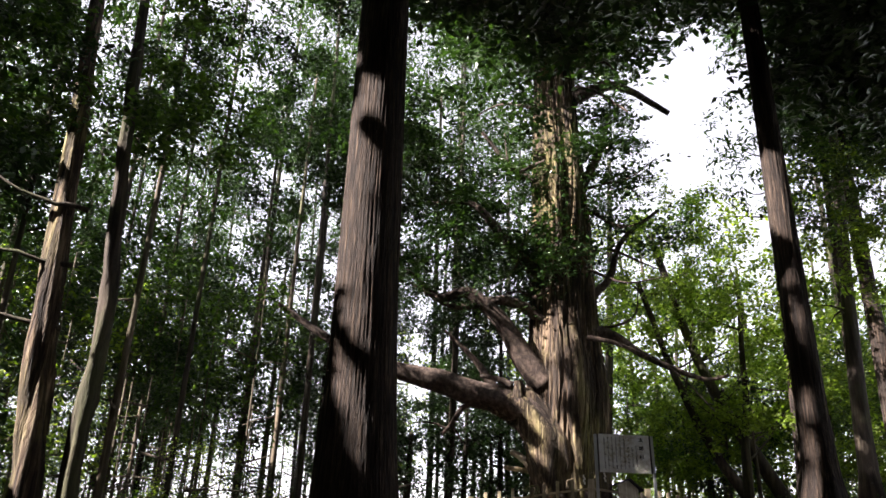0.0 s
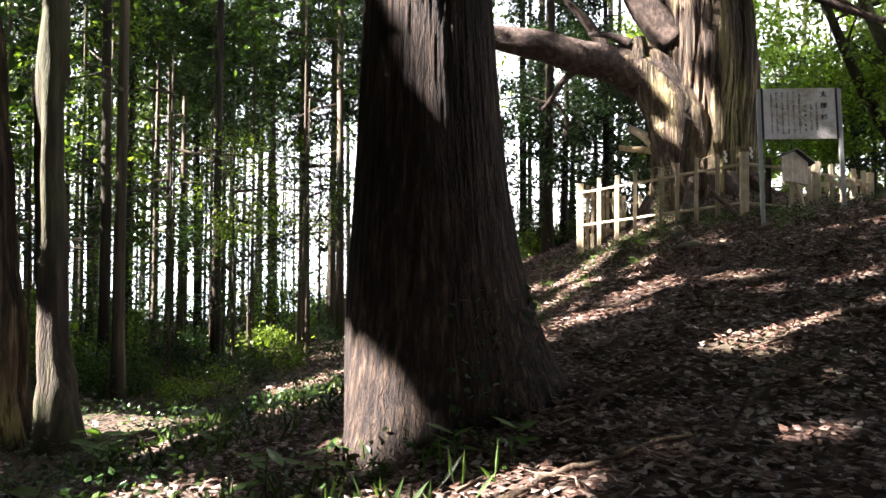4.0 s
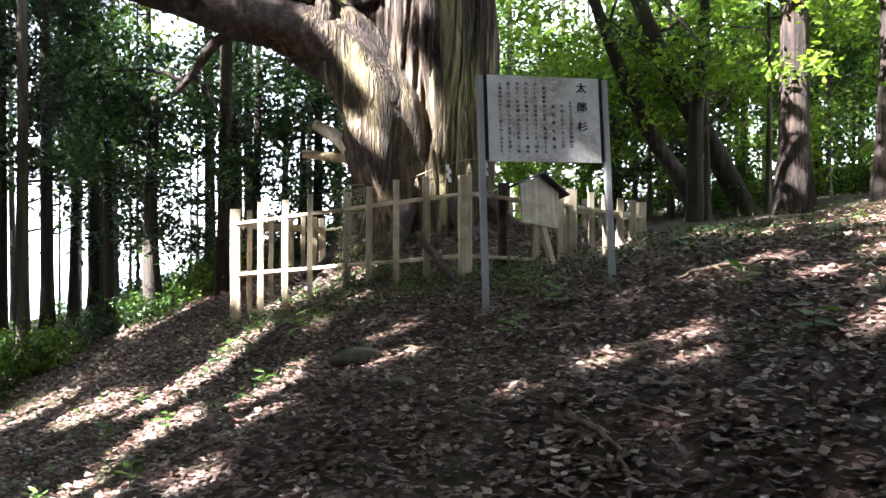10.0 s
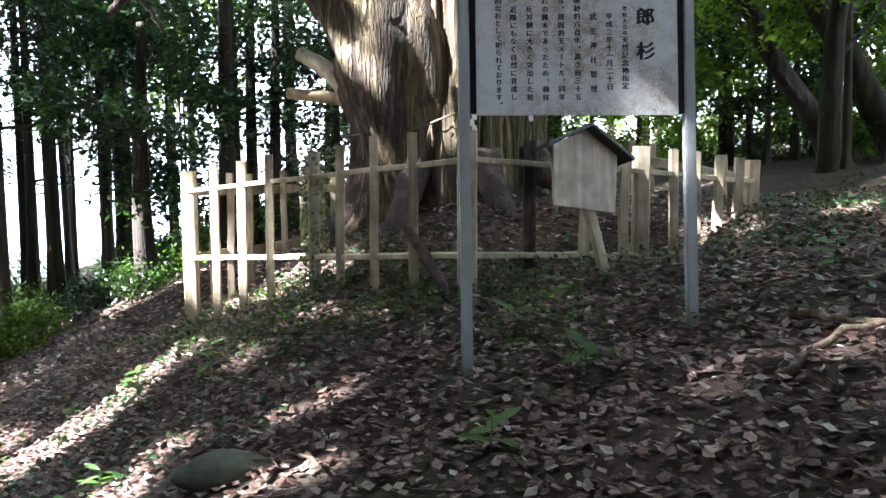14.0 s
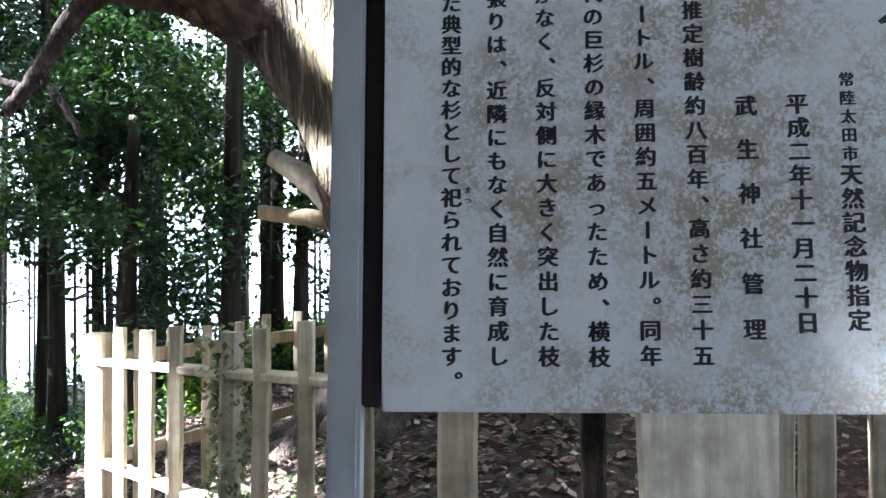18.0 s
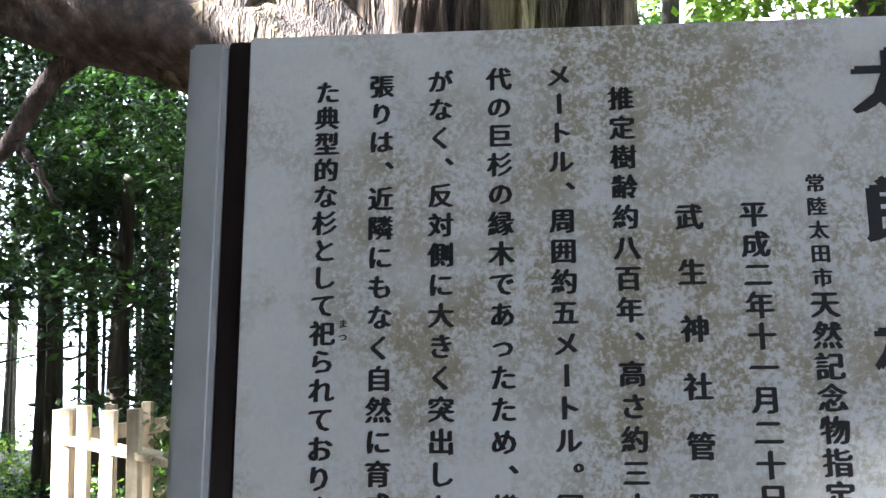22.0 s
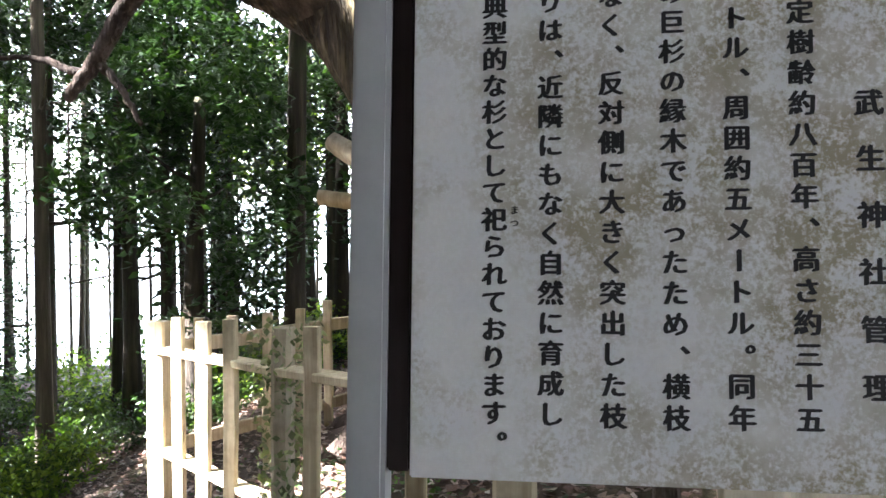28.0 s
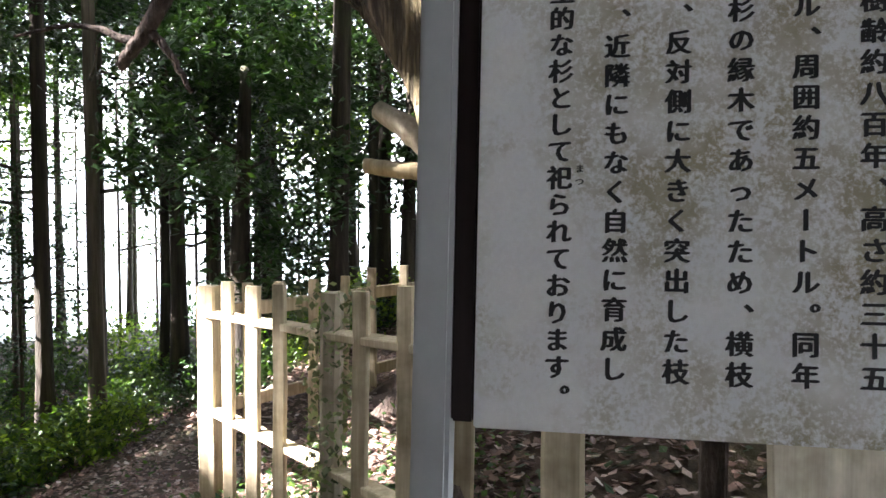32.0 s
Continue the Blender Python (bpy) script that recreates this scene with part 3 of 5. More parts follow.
while made < 6:
    x, y = rng.uniform(-17, -5), rng.uniform(15, 26)
    if in_glade(x, y) or x > -4 + 0.28 * (y - 8) or not clear_of(x, y, 1.3):
        continue
    leafy_tree(x, y, rng.uniform(5, 9), 0.07, 400 + made, BROAD_CROWNS[(1, 0, 1, 2)[made % 4]], rng.uniform(3.0, 7.5), "understorey tree with dark glossy evergreen leaves", "understorey trees", rng.uniform(0.6, 0.95))
    made += 1

SHRUBS = [broad_crown(30 + k, 0.75, 0.5, 900, 0.11, (M_BRIGHT, M_BROAD, M_DARKLEAF)[k], 16, 0.22) for k in range(3)]
v, f = merge([tube([(0, 0, -0.6), (math.cos(a) * 0.2, math.sin(a) * 0.2, -0.1), (math.cos(a) * 0.45, math.sin(a) * 0.45, 0.3)], [0.02, 0.014, 0.006], 5) for a in (0.3,)])
BUSH_STEMS = bpy.data.meshes.new("stem")
BUSH_STEMS.from_pydata(v, [], f)
BUSH_STEMS.materials.append(M_FARBARK)


def bush(x, y, lift, size, k, label, group):
    t = thing("shrub", (x, y, gz(x, y)), label, "shrub", group, (x * 97 + y * 31) % 360)
    basis = Matrix.Translation((0, 0, lift)) @ Matrix.Scale(size, 4)
    o = new("stem", BUSH_STEMS)
    o.parent = t
    o.matrix_basis = basis
    hang("foliage", SHRUBS[k], t, basis)


THIN_CROWNS = [broad_crown(56 + k, 1.5, 2.0, 1700, 0.12, mat, 34, 0.23) for k, mat in enumerate((M_DARKLEAF, M_BROAD, M_BRIGHT))]
EVERGREEN = broad_crown(55, 1.7, 2.3, 6400, 0.145, M_DARKLEAF, 72, 0.2)
for x, y, z, r, s in ((0.35, 17.0, 2.5, 0.15, 0.78), (2.4, 22.0, 5.5, 0.1, 0.9), (-0.5, 18.0, 3.5, 0.09, 0.72), (-2.6, 20.5, 6.0, 0.1, 0.9), (1.5, 18.6, 6.6, 0.1, 0.7), (3.0, 19.4, 8.2, 0.1, 1.05), (5.6, 20.5, 8.8, 0.1, 0.9), (2.7, 19.0, 2.6, 0.1, 0.85), (3.9, 20.6, 3.6, 0.11, 1.0), (1.9, 18.2, 4.6, 0.1, 0.8)):
    z -= gz(x, y)
    forest_tree(x, y, z + 1.2, r, int(x * 7 + 500), EVERGREEN, z, M_FARBARK, "evergreen tree with dense dark glossy leaves", "evergreen trees", s, (0, 0), 4)
# the large leafy evergreen downhill of the fence
big = forest_tree(-1.6, 22.3, 12.0, 0.2, 571, EVERGREEN, 3.6, M_FARBARK, "large evergreen with a deep dark leafy crown", "evergreen trees", 1.1, (0, 0), 6)
for x, y, z, s in ((0.6, -0.4, 6.2, 0.9), (-0.7, 0.3, 8.8, 0.9), (0.2, 0.2, 11.2, 0.75)):
    hang("crown", EVERGREEN, big, pose(x, y, z, 0, 0, 50 * z) @ Matrix.Scale(s, 4))
for x, y, z, sc in ((-3.6, 17.5, 4.6, 0.85), (-5.6, 19.5, 6.6, 1.1), (-4.4, 21.5, 9.6, 1.1), (-7.4, 20.5, 8.6, 1.0), (-7.0, 17.0, 4.6, 0.8), (-4.2, 17.0, 11.8, 1.0), (-3.0, 15.5, 12.4, 0.9), (-1.6, 17.2, 12.0, 1.0)):
    leafy_tree(x, y, z + 2.0 - gz(x, y), 0.09, int(620 + 7 * z), EVERGREEN, z - gz(x, y), "slender evergreen with dark leaves below the fence", "downhill evergreens", sc)
for k in range(13):      # evergreen thicket closing the view beyond the crest
    x, y = 5.2 + 1.25 * k + rng.uniform(-0.4, 0.4), 21.5 - 0.18 * k + rng.uniform(-1.5, 2.5)
    leafy_tree(x, y, 3.6 + (k % 3), 0.06, 580 + k, (EVERGREEN, BROAD_CROWNS[2], BROAD_CROWNS[0], BROAD_CROWNS[2])[k % 4], (1.5, 2.6, 3.6)[k % 3], "low leafy tree in the thicket beyond the crest", "crest thicket", rng.uniform(0.75, 1.0))
for k in range(18):
    x, y = rng.uniform(7, 24), rng.uniform(16.5, 30)
    leafy_tree(x, y, rng.uniform(4, 7), 0.06, 520 + k, BROAD_CROWNS[(2, 0, 2)[k % 3]], rng.uniform(1.8, 5.0), "young broadleaf tree with fresh light green leaves", "young trees", rng.uniform(0.7, 1.0))

def crowns(tree, rows):
    """Leafy masses of one tree: place, scale and which of the crown meshes."""
    for x, y, z, s, k in rows:
        hang("crown", DENSE_CROWN if k == 9 else BROAD_CROWNS[k], tree, Matrix.Translation((x, y, z)) @ Matrix.Rotation(x * 3 + z, 4, "Z") @ Matrix.Diagonal((s, s, s * 0.8, 1)))


for k in range(30):      # unseen leafy wood behind the walker, added to cut sky light
    a = radians(170 + 195 * k / 29)
    x, y = 3 + math.cos(a) * rng.uniform(11, 14), -1 + math.sin(a) * rng.uniform(9, 13)
    if y > 3:
        continue
    t = leafy_tree(x, y, 10, 0.08, 560 + k, DENSE_CROWN, (2.6, 5.6, 8.6)[k % 3], "unseen evergreen behind the walker, added to block sky light", "wood behind", 1.0)
    if y < -7 or x > 3:
        crowns(t, ((0, 0, (6.6, 9.2, 3.4)[k % 3], 1.0, 9), (0.5, 0.5, 12.0, 1.0, 9)))
SHADE_CROWN = broad_crown(61, 2.7, 1.9, 4000, 0.3, M_DARKLEAF, 70, 0.42)
for k in range(8):       # row added on the sunny side, mostly out of view, to shade the glade
    x, y = -9.6 + rng.uniform(-1.0, 1.0), -9.5 + 2.75 * k
    t = leafy_tree(x, y, 17, 0.15, 660 + k, SHADE_CROWN, 4.6, "tall evergreen in a close row added to shade the glade", "close-grown evergreens", 1.0)
    for z in (7.2, 9.8, 12.4, 15.0, 17.4) if k < 7 else (9.8, 12.4):
        hang("crown", SHADE_CROWN, t, pose(rng.uniform(-1.0, 1.0), rng.uniform(-0.7, 0.7), z, 0, 0, rng.uniform(0, 360)))
for k in range(16):      # unseen screen added along the plantation's lower edge against low sky light
    x, y = rng.uniform(-30, -23), -14 + 36 * k / 15
    t = leafy_tree(x, y, 15, 0.14, 640 + k, DENSE_CROWN, 4.0, "unseen dense evergreen added at the lower edge to block low sky light", "lower edge trees", 1.5)
    crowns(t, ((0, 0, 8.5, 1.5, 9), (0, 0.5, 13.0, 1.4, 9)))
made = 0
while made < 7:
    x, y = rng.uniform(-14, -3.5), rng.uniform(13.5, 23)
    if x > -4 + 0.28 * (y - 8) or not clear_of(x, y, 1.2):
        continue
    leafy_tree(x, y, 10.0, 0.07, 700 + made, EVERGREEN, rng.uniform(7.6, 9.6), "slim evergreen with dark small leaves in the plantation", "plantation evergreens", rng.uniform(0.7, 1.0))
    made += 1
for k in range(30):      # thicket at the far edge of the wood
    a = radians(rng.uniform(100, 178))
    d = rng.uniform(15, 26)
    x, y = math.cos(a) * d, 2 + math.sin(a) * d
    bush(x, y, 0.5, rng.uniform(1.0, 1.8), (1, 2, 1, 0)[k % 4], "dense dark green bush at the edge of the wood", "thicket bushes")
# unseen slope trees, added to shade the near cedar and the path
for x, y, z, s in ((-9.5, 1.4, 6.6, 1.1), (-6.6, -1.0, 4.2, 0.9), (-7.0, -3.4, 3.5, 1.1)):
    leafy_tree(x, y, z + 1.5, 0.09, int(600 - x * 10), BROAD_CROWNS[1], z, "unseen evergreen added on the lower slope to shade the glade", "lower slope trees", s)
forest_tree(-0.24, 8.5, 9.0, 0.115, 590, EVERGREEN, 7.9, M_PALE, "slim pale-barked young tree on the bank", "young trees", 0.7, (0.01, 0), 2)
# further unseen slope trees, set on the sun's line for their shade
leafy_tree(-6.5, 2.8, 8.6, 0.09, 610, BROAD_CROWNS[1], 7.6, "unseen evergreen added on the lower slope to shade the glade", "lower slope trees", 0.5)
leafy_tree(-6.5, 0.5, 13.5, 0.12, 611, BROAD_CROWNS[1], 12.8, "unseen evergreen added on the lower slope to shade the glade", "lower slope trees", 0.75)
leafy_tree(-9.0, 5.0, 14.0, 0.12, 612, BROAD_CROWNS[1], 10.4 - gz(-9.0, 5.0), "unseen evergreen added on the lower slope to shade the glade", "lower slope trees", 0.66)
# added to shade the ground behind the notice board
leafy_tree(-5.0, 10.0, 13.5, 0.09, 614, EVERGREEN, 9.7 - gz(-5.0, 10.0), "slim evergreen added to shade the ground behind the notice board", "lower slope trees", 0.62)
leafy_tree(-9.5, 0.3, 13.0, 0.12, 613, BROAD_CROWNS[1], 9.5 - gz(-9.5, 0.3), "unseen evergreen added on the lower slope to shade the glade", "lower slope trees", 0.5)

# bushes on the lower ground
made = 0
while made < 190:
    x, y = (rng.uniform(-16, 5), rng.uniform(7, 27)) if made < 150 else (rng.uniform(-4, 2.5), rng.uniform(15, 22))
    if in_glade(x, y) or x > (-3.2 + 0.3 * (y - 8) if y < 16.5 else 5):
        continue
    bush(x, y, 0.2, rng.uniform(0.35, 0.85), (1, 2, 1, 2, 0)[made % 5], "low bush with fresh green leaves on the forest floor", "forest floor shrubs")
    made += 1


made = 0
while made < 62:      # thin leafy understorey between the trunks
    x, y = rng.uniform(-17, 1.5), rng.uniform(13, 31)
    if x > -2.5 + 0.2 * (y - 14) or (0.52 < (4.1 - x) / (y - 9) < 0.95 and y < 23) or not clear_of(x, y, 0.8):
        continue
    leafy_tree(x, y, 9.0, 0.04, 800 + made, THIN_CROWNS[(0, 1, 1, 0, 2)[made % 5]], rng.uniform(4.2, 8.5), "thin young evergreen between the cedar trunks", "thin understorey", rng.uniform(0.9, 1.45))
    made += 1
made = 0
while made < 24:      # saplings with low sprays of leaves in front of the plantation
    x, y = rng.uniform(-10, -2.2), rng.uniform(11.5, 20)
    if x > -3.4 + 0.2 * (y - 12) or not clear_of(x, y, 0.6):
        continue
    leafy_tree(x, y, rng.uniform(3.5, 6.0), 0.03, 900 + made, THIN_CROWNS[(0, 1, 0, 2)[made % 4]], rng.uniform(1.4, 3.6), "thin sapling with sparse sprays of green leaves", "saplings", rng.uniform(0.5, 0.85))
    made += 1
for k in range(22):
    x, y = rng.uniform(9.5, 17), rng.uniform(6.0, 13)
    bush(x, y, 0.2, rng.uniform(0.4, 0.7), (2, 1, 0)[k % 3], "leafy green bush on the bank", "bank bushes")
for k in range(100):      # bushes beyond the crest
    x, y = rng.uniform(8.5, 20), rng.uniform(13, 26)
    if abs(y - 0.75 * x - 5.0) > 0.9 and (x > 11.5 or y > 17.5):
        bush(x, y, 0.3, rng.uniform(0.5, 0.85), (1, 2, 1, 0)[k % 4], "leafy green bush beyond the crest", "crest bushes")

# ---- the cedar beside the path ----
def rugged_trunk(radius_at, centre_at, height, sides, rows, ridge, seed, low=-0.4, grain=13):
    """A trunk whose bark stands in long uneven vertical ridges."""
    verts = []
    for k in range(rows + 1):
        f = (k / rows) ** 1.35
        z = low + (height - low) * f
        c = centre_at(z)
        for s in range(sides):
            a = 2 * math.pi * s / sides
            ca, sa = math.cos(a), math.sin(a)
            r = radius_at(z, a)
            w = noise.noise((ca * 1.5, sa * 1.5, z * 0.5 + seed)) * 0.6
            n1 = noise.noise((ca * grain + w, sa * grain + w, z * 0.5 + seed))
            n2 = noise.noise((ca * 27 + w, sa * 27, z * 1.1 + seed * 2))
            n3 = noise.noise((ca * 46, sa * 46, z * 6.0))
            groove = -max(0.0, 0.18 - abs(n1)) / 0.18
            r += ridge * (groove * 0.9 + n2 * 0.5 + n3 * 0.22)
            verts.append((c[0] + ca * r, c[1] + sa * r, z))
    faces = [(k * sides + s, k * sides + (s + 1) % sides, (k + 1) * sides + (s + 1) % sides, (k + 1) * sides + s) for k in range(rows) for s in range(sides)]
    return verts, faces


def near_radius(z, a):
    flare = 0.40 * math.exp(-max(z, -0.3) / 1.5)
    lobe = 1 + (0.28 * math.cos(3 * a + 0.5) + 0.22 * math.cos(a)) * math.exp(-max(z, 0) / 0.5)
    return 0.352 - 0.008 * max(0, min(z, 14) - 5) + flare * lobe


TA = (-0.03, 4.15)
cedar = thing("cedar_tree", (*TA, gz(*TA)), "large cedar beside the path with ridged brown bark", "tree")
v, f = rugged_trunk(near_radius, lambda z: (0.14 * math.exp(-max(z, 0) / 0.6) - 0.012 * z, 0.0), 15.0, 260, 210, 0.013, 3, -0.4, 17)
mesh_object("trunk", v, f, M_CEDAR, cedar, True)
# these crowns, most well off the trunk, are unseen canopy added against sky light
crowns(cedar, ((0.3, 0, 11.5, 1.1, 9), (-1.5, -4.5, 11.0, 1.1, 9), (3.5, -3.0, 12.5, 1.15, 9), (3.0, 2.0, 12.0, 1.1, 9), (1.0, -8.0, 12.0, 1.2, 9),  (-3.0, -8.0, 13.0, 1.2, 9), (2.0, -11.0, 13.0, 1.2, 9), (6.5, -8.5, 13.5, 1.2, 9), (5.0, -5.0, 14.5, 1.2, 9), (0.5, -1.0, 15.0, 1.2, 9)))

# ivy on its foot
nrng = np.random.default_rng(8)
a = nrng.uniform(-1.35, 0.5, 420)
h = nrng.uniform(0, 1, 420) ** 2 * 0.9
rr = np.array([near_radius(z, t) + 0.03 for z, t in zip(h, a)])
v, f = leaves(np.stack([np.cos(a) * rr, np.sin(a) * rr, h], 1), 0.06, nrng, 0.7, 0.8)
ivy = new("ivy", stuff_mesh("ivy", v, f, M_DARKLEAF))
ivy.parent = cedar
tagged(ivy, "dark green ivy climbing the foot")

# ---- the twin-stemmed tree on the downhill side ----
TB = (-4.7, 6.9)
twin = thing("twin_stem_tree", (*TB, gz(*TB)), "two-stemmed tree, straight sunlit stem in paler bark, bent shaded stem in darker bark", "tree")
LIT_STEM = [(0, 0, -0.3), (-0.08, 0, 1.4), (-0.2, 0, 2.9), (-0.4, 0, 4.7), (-0.75, 0.1, 9.0), (-1.0, 0, 13.0)]
DARK_STEM = [(0.72, -0.1, -0.3), (0.55, 0, 0.9), (0.42, 0.1, 2.3), (0.38, 0.1, 3.5), (0.42, 0.1, 5.0), (0.3, 0.1, 6.5), (0.1, 0.1, 9.0), (-0.1, 0.1, 12.0)]
# sun and shade are put into the barks: paler lit stem, darker other
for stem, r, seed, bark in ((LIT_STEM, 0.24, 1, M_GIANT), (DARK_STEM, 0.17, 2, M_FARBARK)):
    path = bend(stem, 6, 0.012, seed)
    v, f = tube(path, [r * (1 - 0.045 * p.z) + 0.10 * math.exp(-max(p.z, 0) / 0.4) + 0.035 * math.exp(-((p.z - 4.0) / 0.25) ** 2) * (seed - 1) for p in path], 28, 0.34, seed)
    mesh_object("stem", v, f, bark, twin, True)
for k, (z, dz) in enumerate(((5.0, 0.3), (6.0, 0.5), (7.0, 0.8))):
    v, f = tube(bend([(-0.2, 0, z), (-1.0, -0.2, z + 0.1), (-2.2, -0.3, z + dz)], 5, 0.03, k), [0.05 * (1 - i / 13) for i in range(11)], 6)
    mesh_object("branch", v, f, M_FARBARK, twin, True)
crowns(twin, ((0, 0, 9.8, 1.0, 0), (-2, -0.8, 9.0, 0.8, 1), (2.5, -1, 10.8, 0.6, 1)))

# ---- the great cedar inside the fence ----
TG = (4.1, 14.1)
GB = gz(*TG)
giant = thing("great_cedar", (*TG, GB), "ancient great cedar with mossy fluted trunk and huge side limb", "tree")


def giant_radius(z, a):
    flare = 0.11 * math.exp(-max(z, -0.3) / 0.4) * (1 + 0.4 * math.cos(5 * a + 1.0))
    flute = 0.05 * math.cos(5 * a + 0.5 * z) + 0.035 * math.cos(9 * a - 0.4 * z + 1)
    swell = 0.13 * math.exp(-((z - 2.6) / 1.5) ** 2)
    return 0.84 - 0.036 * max(0, min(z, 13) - 3.5) + flare + flute + swell


v, f = rugged_trunk(giant_radius, lambda z: (-0.03 + 0.03 * math.sin(z) - 0.018 * max(0, z - 5), 0.0), 17.0, 280, 220, 0.06, 11, -0.4, 5.5)
mesh_object("trunk", v, f, M_GIANT, giant, True)


def limb(name, points, r0, r1, seed, sides=18, label="", mat=None, lobes=0.22, swell=()):
    """A limb through the points; swell gives its radius at each point in place of an even taper."""
    path = bend(points, 8, 0.006, seed)
    n = len(path) - 1
    at = np.linspace(0, 1, len(points))
    radii = [float(np.interp(k / n, at, swell)) if swell else r0 + (r1 - r0) * (k / n) ** 0.8 for k in range(n + 1)]
    v, f = tube(path, radii, sides, lobes, seed)
    return mesh_object(name, v, f, mat or M_LIMB, giant, True, label)


def up(x, y, z):
    """A point by its height above the world's zero, seen from the foot of the great cedar."""
    return (x - TG[0], y - TG[1], z - GB)


limb("limb", [up(3.6, 13.65, 2.6), up(3.25, 13.6, 3.2), up(2.85, 13.6, 3.55), up(2.3, 13.6, 3.74), up(1.8, 13.6, 3.84), up(1.0, 13.65, 4.1), up(-0.2, 13.7, 4.4), up(-1.6, 13.8, 5.0), up(-3.0, 13.9, 5.9)], 0, 0, 1, 22, "thick bent side limb", None, 0.22, (0.40, 0.42, 0.40, 0.33, 0.31, 0.28, 0.17, 0.11, 0.05))
limb("limb_root", [up(3.85, 13.85, 1.1), up(3.68, 13.72, 2.0), up(3.6, 13.62, 2.62), up(3.29, 13.6, 3.16), up(2.88, 13.6, 3.55), up(2.35, 13.6, 3.72)], 0, 0, 41, 28, "ribbed mossy swelling under the great limb", M_GIANT, 0.34, (0.46, 0.53, 0.54, 0.50, 0.42, 0.30))
limb("limb", [up(3.5, 13.7, 4.1), up(2.95, 13.6, 4.8), up(2.48, 13.6, 5.6), up(1.65, 13.6, 6.3), up(0.9, 13.7, 6.2), up(0.1, 13.8, 6.9)], 0.34, 0.06, 2)
limb("limb", [up(3.4, 13.7, 6.9), up(2.6, 13.5, 7.6), up(1.7, 13.4, 8.6), up(0.6, 13.6, 8.7)], 0.2, 0.04, 3)
limb("limb", [up(4.4, 13.7, 12.1), up(5.2, 13.6, 12.5), up(5.9, 13.7, 12.5), up(7.0, 13.7, 11.8)], 0.2, 0.07, 4)
limb("limb", [(0.4, 0.1, 8.2), (1.0, -0.1, 9.4), (1.4, 0.2, 10.8)], 0.16, 0.05, 5)
limb("limb", [up(4.6, 13.7, 5.5), up(5.2, 13.7, 5.4), up(6.0, 13.8, 4.95), up(7.3, 13.9, 4.5), up(8.0, 13.9, 4.6)], 0.15, 0.03, 6)
limb("limb", [(-0.4, -0.3, 4.4), (-1.5, -0.5, 4.9), (-2.8, -0.5, 4.7), (-3.9, -0.4, 5.3)], 0.17, 0.04, 13)
limb("limb", [(0.5, 0.2, 5.2), (1.2, 0.3, 5.9), (1.6, 0.3, 7.0), (2.6, 0.2, 7.9)], 0.14, 0.04, 14)
limb("limb", [(-0.4, 0, 8.4), (-1.3, 0, 8.8), (-2.2, -0.2, 9.8)], 0.15, 0.04, 7)
limb("limb", [up(1.92, 13.65, 3.75), up(1.55, 13.6, 3.45), up(1.28, 13.6, 3.05), up(1.1, 13.6, 2.85)], 0.085, 0.035, 8, 10, "dark hanging side branch")
limb("limb", [up(1.3, 13.6, 3.07), up(1.43, 13.6, 2.95), up(1.6, 13.6, 2.68)], 0.04, 0.015, 15, 8, "dark hanging side branch")
limb("limb", [up(1.22, 13.6, 3.0), up(0.82, 13.6, 3.12), up(0.32, 13.65, 3.08)], 0.03, 0.01, 16, 8)
limb("limb", [up(2.4, 13.7, 3.8), up(1.9, 13.75, 4.6), up(1.1, 13.85, 5.4)], 0.15, 0.03, 9)
limb("stub", [up(3.3, 13.7, 2.1), up(3.0, 13.75, 2.4), up(2.72, 13.85, 2.58)], 0.13, 0.06, 10, 12, "broken grey branch stub", M_GREYWOOD)
limb("stub", [up(3.3, 13.95, 2.15), up(2.95, 14.0, 2.2), up(2.58, 14.05, 2.24)], 0.07, 0.05, 12, 10, "pale broken branch stub", M_STUMPWOOD, 0.1)
limb("stub", [up(2.86, 13.35, 3.55), up(2.84, 13.35, 3.85), up(2.82, 13.35, 4.12)], 0.2, 0.09, 17, 18, "rotten yellowish broken branch stump", M_GIANT, 0.6)
limb("stub", [up(2.7, 13.35, 4.0), up(2.3, 13.35, 4.15), up(1.95, 13.4, 4.2)], 0.10, 0.035, 18, 10, "splintered dark branch end")
for k in range(5):
    x, y, z = ((-2.6, 0.3, 6.6), (1.9, 1.6, 9.0), (0.0, 0.9, 8.5), (-4.6, -0.2, 4.6), (-0.3, -0.3, 11.5))[k]
    s = (0.55, 0.5, 0.6, 0.42, 0.6)[k]
    hang("crown", CEDAR_CROWNS[k % 3], giant, Matrix.Translation((x, y, z)) @ Matrix.Diagonal((s * 1.3, s * 1.3, s * 0.55, 1)))
# the last, dense crown is added overhead to cut sky light
crowns(giant, ((-2.6, 0.6, 5.8, 0.7, 1), (-3.6, 0.8, 7.0, 0.8, 1), (-1.8, 1.2, 7.6, 0.8, 1), (-1.5, -0.5, 9.5, 1.2, 1), (-3.5, 0.5, 9.0, 1.0, 1), (0.0, -1.5, 14.0, 1.2, 9)))
